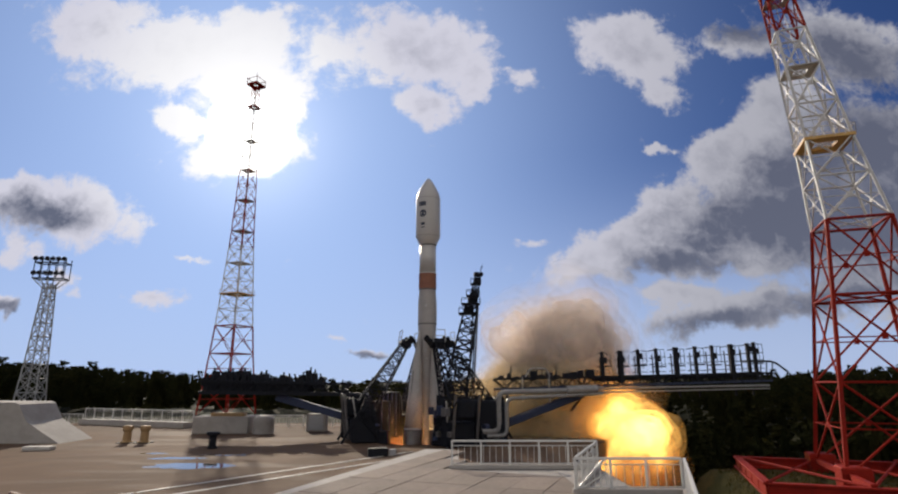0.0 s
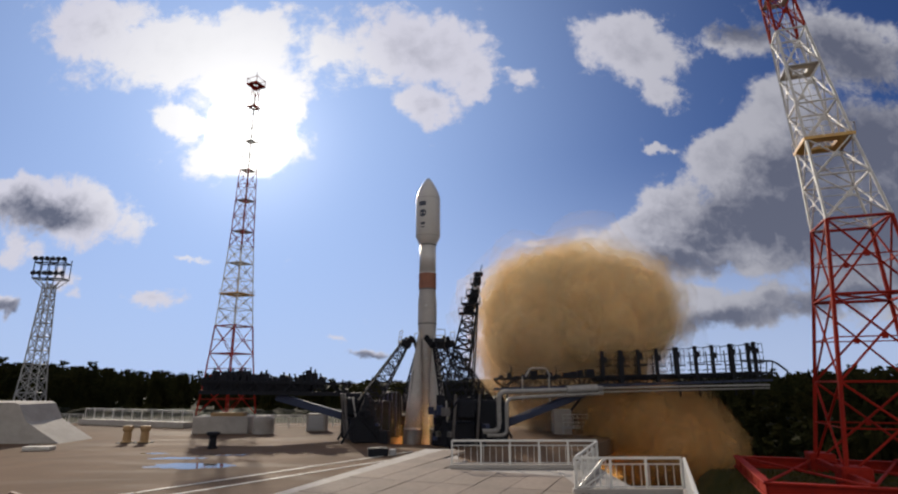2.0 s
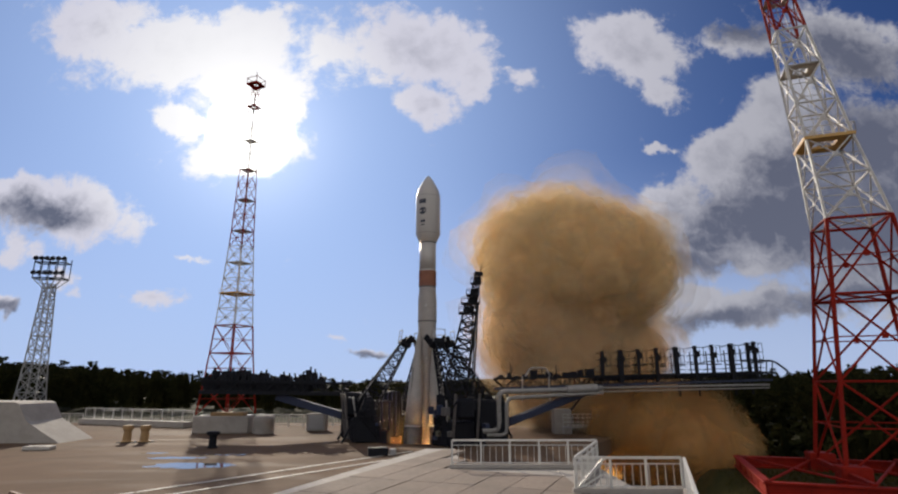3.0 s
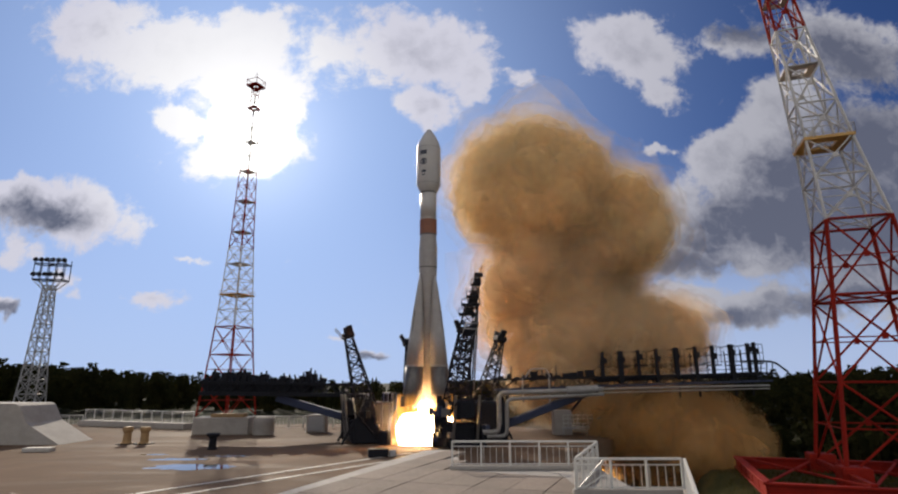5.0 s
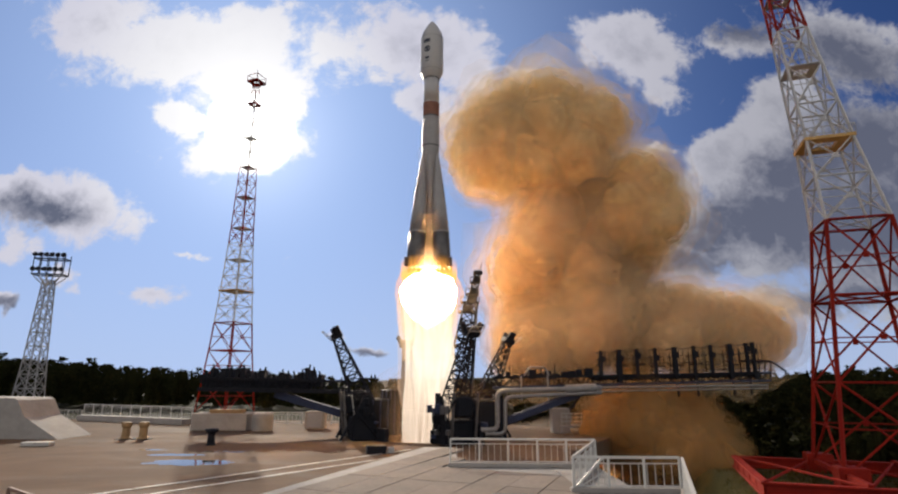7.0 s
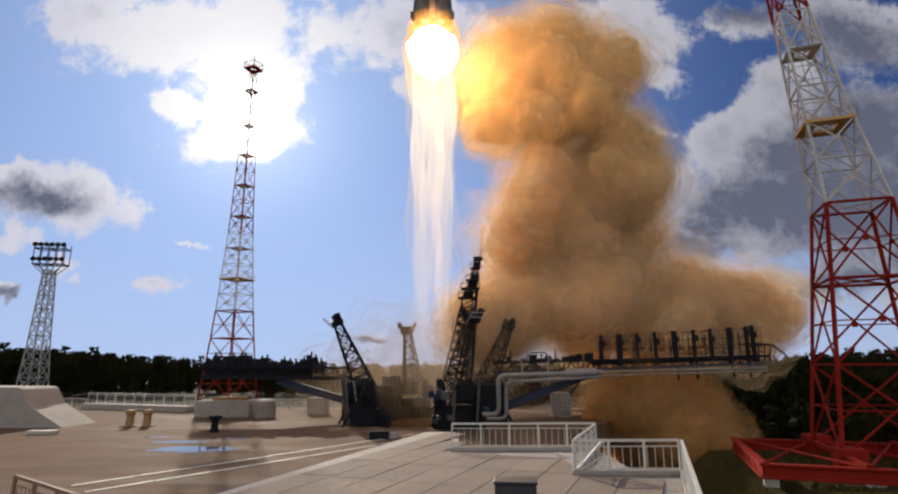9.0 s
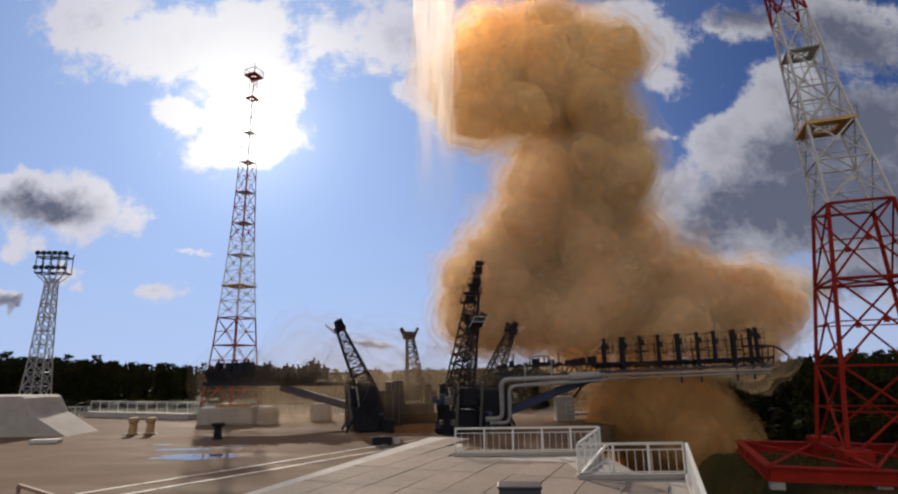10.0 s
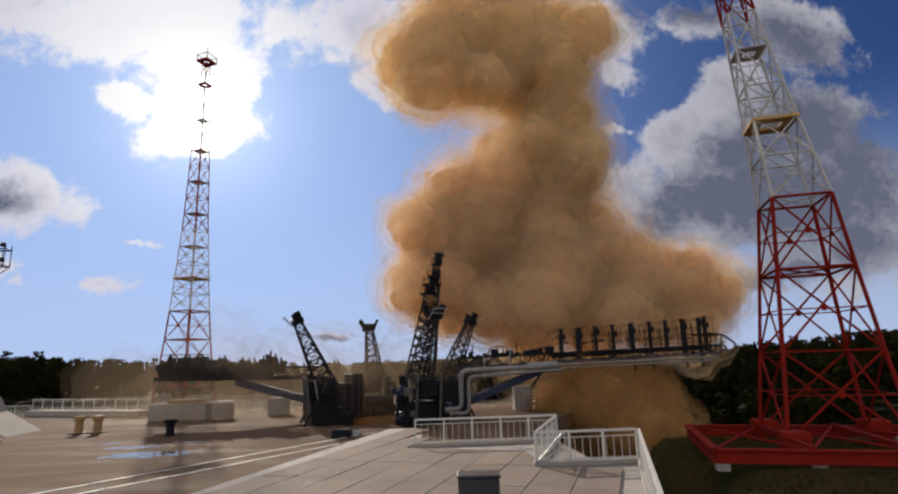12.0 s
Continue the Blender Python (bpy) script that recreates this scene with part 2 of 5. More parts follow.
def smoke_material(name, colour, colour2, alpha, scale, translucent=0.45):
    """One shell of a puff of smoke: thin, uneven and lit from all sides."""
    m = bpy.data.materials.new(name)
    m.use_nodes = True
    n = Nodes(m.node_tree)
    co = n.add("ShaderNodeTexCoord").outputs["Object"]
    rnd = n.add("ShaderNodeObjectInfo").outputs["Random"]
    shift = n.add("ShaderNodeCombineXYZ", {0: n.math("MULTIPLY", rnd, 37.0), 1: rnd, 2: 0.0}).outputs[0]
    a = n.noise(scale, 5, 0.6, n.vec("ADD", co, shift), 0.3).outputs[0]
    col = n.mix(n.ramp(a, 0.36, 0.66), rgb(*colour), rgb(*colour2))
    d = n.add("ShaderNodeBsdfDiffuse", {0: col})
    t = n.add("ShaderNodeBsdfTranslucent", {0: col})
    lit = n.add("ShaderNodeMixShader", {0: translucent, 1: d.outputs[0], 2: t.outputs[0]})
    clear = n.add("ShaderNodeBsdfTransparent")
    fac = n.math("MULTIPLY", n.ramp(a, 0.28, 0.62, 0.35, 1.35), alpha, True)
    mix = n.add("ShaderNodeMixShader", {0: fac, 1: clear.outputs[0], 2: lit.outputs[0]})
    n.add("ShaderNodeOutputMaterial", {0: mix.outputs[0]})
    return m


def fire_material(name, colour, strength, alpha, z_hot=0.0, z_cold=-1.0, scale=0.4, stretch=0.25, end_alpha=None, cold=None, cold_strength=None):
    """Burning gas, brightest and densest at z_hot and thinning towards z_cold."""
    m = bpy.data.materials.new(name)
    m.use_nodes = True
    n = Nodes(m.node_tree)
    co = n.add("ShaderNodeTexCoord").outputs["Object"]
    z = n.add("ShaderNodeSeparateXYZ", {0: co}).outputs[2]
    a = n.noise(scale, 5, 0.6, n.vec("MULTIPLY", co, (1, 1, stretch)), 0.4).outputs[0]
    down = n.ramp(z, z_hot, z_cold, 0.0, 1.0, False)
    col = n.mix(down, rgb(*colour), rgb(*(cold or colour)))
    power = n.ramp(down, 0.0, 1.0, strength, cold_strength if cold_strength is not None else strength, False)
    e = n.add("ShaderNodeEmission", {0: col, 1: power})
    clear = n.add("ShaderNodeBsdfTransparent")
    thin = n.ramp(down, 0.0, 1.0, alpha, alpha if end_alpha is None else end_alpha, False)
    fac = n.math("MULTIPLY", n.ramp(a, 0.30, 0.62, 0.25, 1.3), thin, True)
    mix = n.add("ShaderNodeMixShader", {0: fac, 1: clear.outputs[0], 2: e.outputs[0]})
    n.add("ShaderNodeOutputMaterial", {0: mix.outputs[0]})
    return m


scene.cycles.transparent_max_bounces = 48

CONCRETE = material("concrete_blocks", (0.36, 0.33, 0.30), 0.85, spec=0.25, scale=0.5, colour2=(0.25, 0.225, 0.20), rust=(0.20, 0.17, 0.14), rust_at=0.66)
PAD = pad_material()
SLAB = material("deck_slabs", (0.275, 0.222, 0.185), 0.85, scale=0.45, colour2=(0.175, 0.148, 0.125), rust=(0.12, 0.10, 0.085), spec=0.08, rust_at=0.64, per_piece=0.35, bump=0.2)
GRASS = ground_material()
RED = material("red_lead_paint", (0.27, 0.015, 0.007), 0.65, spec=0.10, scale=0.6, colour2=(0.16, 0.011, 0.007), rust=(0.20, 0.045, 0.025), rust_at=0.68)
WHITE = material("white_mast_paint", (0.54, 0.51, 0.48), 0.5, scale=0.6, colour2=(0.60, 0.58, 0.55), rust=(0.36, 0.25, 0.18), rust_at=0.70)
GALV = material("galvanised_steel", (0.36, 0.355, 0.35), 0.65, 0.1, spec=0.25, scale=1.5, colour2=(0.33, 0.33, 0.34))
RAILPAINT = material("pale_railing_paint", (0.54, 0.53, 0.50), 0.5, scale=2.0, colour2=(0.50, 0.49, 0.47), rust=(0.32, 0.22, 0.16), rust_at=0.70)
BLACKSTEEL = material("sooty_blue_steel", (0.012, 0.013, 0.018), 0.7, 0.1, spec=0.15, scale=0.8, colour2=(0.010, 0.010, 0.012), rust=(0.035, 0.022, 0.015), rust_at=0.66)
BLUESTEEL = material("blue_painted_steel", (0.026, 0.036, 0.075), 0.6, 0.1, spec=0.3, scale=0.6, colour2=(0.03, 0.035, 0.06), rust=(0.05, 0.04, 0.035), rust_at=0.64)
PIPE = material("lagged_pipe", (0.30, 0.285, 0.27), 0.5, 0.2, scale=1.2, colour2=(0.17, 0.16, 0.15), rust=(0.16, 0.13, 0.11), rust_at=0.68)
YELLOW = material("yellow_platform_paint", (0.62, 0.36, 0.10), 0.55, scale=1.0, colour2=(0.45, 0.25, 0.08))
OCHRE = material("ochre_painted_steel", (0.33, 0.21, 0.10), 0.75, spec=0.2, scale=1.5, colour2=(0.24, 0.15, 0.075))
ROCKETWHITE = material("rocket_white", (0.49, 0.46, 0.43), 0.42, scale=0.5, colour2=(0.43, 0.41, 0.39), bump=0.03)
ROCKETGREY = material("frosted_grey_paint", (0.35, 0.32, 0.30), 0.5, scale=0.7, colour2=(0.27, 0.255, 0.24), rust=(0.47, 0.45, 0.43), rust_at=0.60, bump=0.04)
ROCKETDARK = material("scorched_grey_metal", (0.135, 0.125, 0.12), 0.45, 0.5, scale=0.8, colour2=(0.07, 0.065, 0.06))
ORANGE = material("orange_band_paint", (0.27, 0.095, 0.045), 0.5, scale=1.2, colour2=(0.17, 0.06, 0.035))
NAVY = material("dark_marking_ink", (0.03, 0.035, 0.06), 0.5, scale=3.0)
DARKBOX = material("dark_grey_cabinet_paint", (0.028, 0.031, 0.038), 0.45, scale=2.0)
WHITELINE = material("worn_white_strip", (0.46, 0.43, 0.39), 0.7, scale=0.8, colour2=(0.42, 0.38, 0.34), rust=(0.28, 0.24, 0.20), rust_at=0.58)
BARK = material("bark", (0.12, 0.09, 0.065), 0.9, scale=2.0, bump=0.4)
FOREST = leaf_material("forest_leaves", (0.020, 0.023, 0.010), (0.034, 0.033, 0.012), 0.10)
LEAF = leaf_material("birch_leaves", (0.018, 0.023, 0.007), (0.036, 0.036, 0.010), 0.4)
AUTUMN = leaf_material("yellowing_leaves", (0.12, 0.085, 0.016), (0.18, 0.115, 0.022), 0.4)
BLADES = leaf_material("grass_blades", (0.042, 0.042, 0.010), (0.10, 0.075, 0.020), 0.5)
WATER = material("standing_water", (0.10, 0.09, 0.08), 0.05, scale=0.5, bump=0.02, rough_var=0.02)
GLASS = material("lamp_glass", (0.25, 0.27, 0.30), 0.12, scale=3.0, bump=0)

# ---- building blocks ----


def thing(name, at=(0, 0, 0), label="", category="", group="", kind="", turn=0.0):
    ob = new(name)
    ob.empty_display_size = 0.2
    ob.matrix_basis = pose(*at, 0, 0, turn)
    return tagged(ob, label, category, group, kind)


def part(name, bm, mat, parent, label="", smooth=False):
    me = bpy.data.meshes.new(name)
    bm.to_mesh(me)
    bm.free()
    for m in (mat if isinstance(mat, (list, tuple)) else [mat]):
        me.materials.append(m)
    if smooth:
        me.polygons.foreach_set("use_smooth", [True] * len(me.polygons))
    ob = new(name, me)
    ob.parent = parent
    return tagged(ob, label)


def box(bm, centre, size, turn=0.0, bevel=0.0, m=None):
    """A box with softened edges, added to bm."""
    made = bmesh.ops.create_cube(bm, size=1.0)
    verts = made["verts"]
    bmesh.ops.scale(bm, vec=size, verts=verts)
    if bevel:
        edges = list({e for v in verts for e in v.link_edges})
        res = bmesh.ops.bevel(bm, geom=edges, offset=bevel, segments=1, affect="EDGES")
        verts = list({v for f in res["faces"] for v in f.verts} | {v for v in verts if v.is_valid})
    bmesh.ops.transform(bm, matrix=m if m is not None else pose(*centre, 0, 0, turn), verts=verts)
    return verts


def tube(bm, a, b, r, seg=8, r2=None):
    a, b = Vector(a), Vector(b)
    made = bmesh.ops.create_cone(bm, cap_ends=True, segments=seg, radius1=r, radius2=r if r2 is None else r2, depth=(b - a).length)
    turn = (b - a).to_track_quat("Z", "Y").to_matrix().to_4x4()
    bmesh.ops.transform(bm, matrix=Matrix.Translation((a + b) / 2) @ turn, verts=made["verts"])
    return made["verts"]


def lathe(bm, profile, seg=32, at=(0, 0, 0)):
    """Turns (radius, z) pairs round the z axis through at."""
    rings = []
    for r, z in profile:
        if r < 1e-4:
            rings.append([bm.verts.new((at[0], at[1], at[2] + z))])
        else:
            rings.append([bm.verts.new((at[0] + r * math.cos(2 * math.pi * i / seg), at[1] + r * math.sin(2 * math.pi * i / seg), at[2] + z)) for i in range(seg)])
    for lo, hi in zip(rings, rings[1:]):
        for i in range(seg):
            j = (i + 1) % seg
            quad = [lo[i % len(lo)], lo[j % len(lo)], hi[j % len(hi)], hi[i % len(hi)]]
            face = list(dict.fromkeys(quad))
            if len(face) > 2:
                bm.faces.new(face)


BAR_MESHES = {}


def bar(name, a, b, r, mat, parent, square=False, label=""):
    """One steel member from a to b; alike members share a mesh."""
    key = (mat.name, square)
    if key not in BAR_MESHES:
        bm = bmesh.new()
        if square:
            box(bm, (0, 0, 0.5), (2, 2, 1))
        else:
            tube(bm, (0, 0, 0), (0, 0, 1), 1.0, 6)
        me = bpy.data.meshes.new(name)
        bm.to_mesh(me)
        bm.free()
        me.materials.append(mat)
        BAR_MESHES[key] = me
    a, b = Vector(a), Vector(b)
    ob = new(name, BAR_MESHES[key])
    ob.parent = parent
    turn = (b - a).to_track_quat("Z", "Y").to_matrix().to_4x4()
    ob.matrix_basis = Matrix.Translation(a) @ turn @ Matrix.Diagonal((r, r, (b - a).length, 1))
    return tagged(ob, label)


def pipe_run(bm, points, r, seg=10, bend=0.8):
    """A pipe through the points with rounded bends."""
    pts = [Vector(p) for p in points]
    path = [pts[0]]
    for p, q, s in zip(pts, pts[1:], pts[2:]):
        a, b = q + (p - q).normalized() * bend, q + (s - q).normalized() * bend
        path += [a.lerp(q, k).lerp(q.lerp(b, k), k) for k in (0, 0.25, 0.5, 0.75, 1)]
    path.append(pts[-1])
    rings = []
    for i, p in enumerate(path):
        d = (path[min(i + 1, len(path) - 1)] - path[max(i - 1, 0)]).normalized()
        side = d.cross(Vector((0.13, 0.21, 0.97))).normalized()
        up = side.cross(d)
        rings.append([bm.verts.new(p + (side * math.cos(w) + up * math.sin(w)) * r) for w in [2 * math.pi * k / seg for k in range(seg)]])
    for lo, hi in zip(rings, rings[1:]):
        for i in range(seg):
            bm.faces.new((lo[i], lo[(i + 1) % seg], hi[(i + 1) % seg], hi[i]))
    bm.faces.new(rings[0])
    bm.faces.new(rings[-1])

# ---- ground, pad and deck ----
ROCKET = (-3.45, 88.0)
GRID = 22.0                      # the deck's joints run this many degrees east of north
U = Vector((math.sin(radians(GRID)), math.cos(radians(GRID)), 0))
V = Vector((U.y, -U.x, 0))


def smoothstep(a, b, x):
    k = min(1.0, max(0.0, (x - a) / (b - a)))
    return k * k * (3 - 2 * k)


def ground_height(x, y):
    """The land: flat under the pad, a deep flame trench to the east of it, a grassy bank by the mast and low hills far off."""
    z = -0.35
    trench = smoothstep(7, 15, x) * (1 - smoothstep(60, 90, x)) * smoothstep(34, 62, y) * (1 - smoothstep(150, 190, y))
    bank = smoothstep(20, 27, x) * (1 - smoothstep(62, 74, y))
    z -= 15.0 * trench * (1 - bank)
    pit = 1 - smoothstep(8.5, 9.5, math.hypot(x - ROCKET[0], y - ROCKET[1]))
    z -= 26.0 * pit
    z += bank * (0.25 * math.sin(x * 0.23) + 0.2 * math.sin(y * 0.31 + x * 0.11))
    far = math.hypot(x, y)
    z += 26 * smoothstep(420, 1500, far) * (0.6 + 0.4 * math.sin(math.atan2(x, y) * 5))
    return z


def build_ground():
    bm = bmesh.new()
    xs = sorted(set([-4000, -2400, -1500, -1000, -700, -500, -350, -260, -200, -150] + list(range(-120, 121, 3)) + [-11 + i * 1.0 for i in range(0, 18)] + [150, 200, 260, 350, 500, 700, 1000, 1500, 2400, 4000]))
    ys = sorted(set([-4000, -2000, -800, -300, -120, -60, -30] + list(range(-20, 200, 3)) + [79 + i * 1.0 for i in range(0, 20)] + [230, 270, 320, 400, 500, 700, 1000, 1500, 2400, 4000]))
    grid = [[bm.verts.new((x, y, ground_height(x, y))) for x in xs] for y in ys]
    for a, b in zip(grid, grid[1:]):
        for i in range(len(xs) - 1):
            bm.faces.new((a[i], a[i + 1], b[i + 1], b[i]))
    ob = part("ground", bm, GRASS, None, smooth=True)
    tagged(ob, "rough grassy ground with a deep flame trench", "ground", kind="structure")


def prism(bm, outline, z0, z1):
    """An upright prism over an outline of (x, y) corners, anticlockwise."""
    lo = [bm.verts.new((x, y, z0)) for x, y in outline]
    hi = [bm.verts.new((x, y, z1)) for x, y in outline]
    bm.faces.new(hi)
    bm.faces.new(lo[::-1])
    for i in range(len(lo)):
        j = (i + 1) % len(lo)
        bm.faces.new((lo[i], lo[j], hi[j], hi[i]))


def build_pad():
    bm = bmesh.new()
    cx, cy, r, seg = ROCKET[0], ROCKET[1], 7.2, 48
    outer = [(-118, 6), (-6, 6), (8, 34), (12.5, 60), (15.5, 72), (26, 92), (26, 101), (16, 112), (8, 124), (-118, 124)]
    loop_out = [bm.verts.new((x, y, 0)) for x, y in outer]
    loop_in = [bm.verts.new((cx + r * math.cos(2 * math.pi * i / seg), cy + r * math.sin(2 * math.pi * i / seg), 0)) for i in range(seg)]
    edges = [bm.edges.new((l[i], l[(i + 1) % len(l)])) for l in (loop_out, loop_in) for i in range(len(l))]
    made = bmesh.ops.triangle_fill(bm, use_beauty=True, edges=edges)
    top = [g for g in made["geom"] if isinstance(g, bmesh.types.BMFace)]
    for f in top:
        f.normal_update()
        if f.normal.z < 0:
            f.normal_flip()
    for loop, depth in ((loop_out, 2.2), (loop_in, 12.0)):
        low = [bm.verts.new(v.co - Vector((0, 0, depth))) for v in loop]
        for i in range(len(loop)):
            j = (i + 1) % len(loop)
            bm.faces.new((loop[j], loop[i], low[i], low[j]))
    bmesh.ops.recalc_face_normals(bm, faces=bm.faces)
    ob = part("pavement", bm, PAD, None)
    tagged(ob, "brown stained concrete launch pad with damp patches", "launch pad", kind="structure")
    return ob


DECK_Z = 5.0


def deck_inside(x, y):
    """Whether a spot of the plan lies on the raised deck."""
    left = (x + 4.75) * U.y - (y - 22.0) * U.x
    if left < 0.5 or y < -6 or y > 30.6:
        return False
    if y > 23.9:
        return x < 0.6 + (30.6 - y) * 0.05
    if y > 18.7:
        return x < 6.0
    return x < 7.45 - (18.7 - y) * 0.36 + max(0, (8 - y)) * 0.1


def build_deck():
    deck = thing("deck", (0, 0, 0), "raised viewing deck of pale worn concrete slabs", "deck", kind="structure")
    bm = bmesh.new()
    outline = [(-14.2, -6), (0.4, -6), (3.7, 8), (7.45, 18.7), (6.1, 18.72), (6.1, 23.9), (0.55, 23.95), (0.3, 30.6), (-1.2, 30.8)]
    prism(bm, outline, -0.3, DECK_Z - 0.06)
    part("deck_body", bm, CONCRETE, deck)
    bm = bmesh.new()
    box(bm, (0, 0, -0.05), (1.182, 2.982, 0.1), bevel=0.010)
    slab_mesh = bpy.data.meshes.new("slab")
    bm.to_mesh(slab_mesh)
    bm.free()
    slab_mesh.materials.append(SLAB)
    rng = random.Random(5)
    origin = Vector((-4.75, 22.0, 0))
    for i in range(0, 18):
        for j in range(-11, 5):
            c = origin + V * (0.60 + 1.2 * i) + U * (3.0 * j + 1.5)
            if all(deck_inside(*(c + U * a + V * b).xy) for a in (-1.3, 1.3) for b in (-0.4, 0.4)):
                ob = new("slab", slab_mesh)
                ob.parent = deck
                ob.matrix_basis = pose(c.x, c.y, DECK_Z + rng.uniform(-0.008, 0.008), rng.uniform(-0.15, 0.15), rng.uniform(-0.15, 0.15), -GRID)
    return deck


def railing(name, points, height, label, mat, kerb=True, post_gap=1.3, baluster_gap=0.26, group="railings round the deck", mid=True):
    """A steel railing along a line of floor points: posts, top rail, second rail, bottom rail and thin uprights on a low kerb."""
    pts = [Vector(p) for p in points]
    rail = thing(name, pts[0], label, "railing", group)
    o = pts[0]
    for a, b in zip(pts, pts[1:]):
        a, b = a - o, b - o
        run = (b - a).length
        up = Vector((0, 0, height))
        side = (b - a).normalized()
        k = height
        bar("top_rail", a + up, b + up, 0.035 * k, mat, rail, square=True)
        if mid:
            bar("second_rail", a + up * 0.82, b + up * 0.82, 0.018 * k, mat, rail)
        bar("bottom_rail", a + up * 0.16, b + up * 0.16, 0.018 * k, mat, rail)
        n_posts = max(1, round(run / post_gap))
        for i in range(n_posts + 1):
            p = a.lerp(b, i / n_posts)
            bar("post", p, p + up, 0.032 * k, mat, rail, square=True)
        n_bal = max(2, round(run / baluster_gap))
        for i in range(1, n_bal):
            p = a.lerp(b, i / n_bal)
            bar("baluster", p + up * 0.16, p + up * 0.82, 0.011 * k, mat, rail)
        if kerb:
            bm = bmesh.new()
            mid_p = (a + b) / 2
            box(bm, (0, 0, 0), (run + 0.2, 0.24, 0.16), bevel=0.015, m=Matrix.Translation(mid_p + Vector((0, 0, 0.03))) @ side.to_track_quat("X", "Z").to_matrix().to_4x4())
            part("kerb", bm, CONCRETE, rail)
    return rail


def build_railings():
    z = DECK_Z
    railing("railing", [(0.12, 23.8, z), (6.0, 23.8, z)], 1.02, "pale painted steel railing at the deck's far edge", RAILPAINT)
    railing("railing", [(3.95, 18.55, z), (7.30, 18.55, z)], 1.0, "pale painted steel railing beside the stair opening", RAILPAINT)
    railing("railing", [(7.34, 18.4, z), (3.62, 8.2, z)], 1.0, "pale painted steel railing along the deck's side", RAILPAINT)
    # stair flight down between the two railings, with its own sloping rail
    stair = thing("stair", (4.1, 23.4, z), "concrete stair with a pale sloping handrail leading off the deck", "stair", "", "")
    for i in range(8):
        bm = bmesh.new()
        box(bm, (0.25 + i * 0.30, -2.2, -0.09 - i * 0.17), (0.32, 3.6, 0.18), bevel=0.015)
        part("step", bm, CONCRETE, stair)
    a, b = Vector((0.85, -4.72, 1.0)), Vector((-0.05, -4.72, 0.08))
    bar("handrail", a, b, 0.035, RAILPAINT, stair, square=True)
    bar("lower_rail", a - Vector((0, 0, 0.45)), b - Vector((0, 0, 0.04)), 0.025, RAILPAINT, stair)
    for k in range(6):
        p = b.lerp(a, k / 5)
        bar("upright", (p.x, p.y, -0.1), p, 0.018, RAILPAINT, stair)
    railing("railing", [(5.98, 23.7, z), (4.0, 18.68, z)], 1.0, "pale painted steel railing at the head of the stair", RAILPAINT)
    railing("railing", [(-10.5, 14.3, 4.75), (-7.4, 12.0, 4.75), (-6.6, 9.0, 4.75)], 1.0, "rusty brown steel railing of a lower landing", material("rusty_rail", (0.20, 0.12, 0.08), 0.7, 0.2, scale=2.0), kerb=False)
    # landing under the brown railing
    land = thing("landing", (0, 0, 0), "concrete landing beside the deck", "landing", kind="structure")
    bm = bmesh.new()
    prism(bm, [(-14, -6), (-6.3, -6), (-6.3, 9.0), (-7.2, 12.1), (-10.6, 14.5), (-14, 14.5)], -0.3, 4.745)
    part("landing_body", bm, CONCRETE, land)


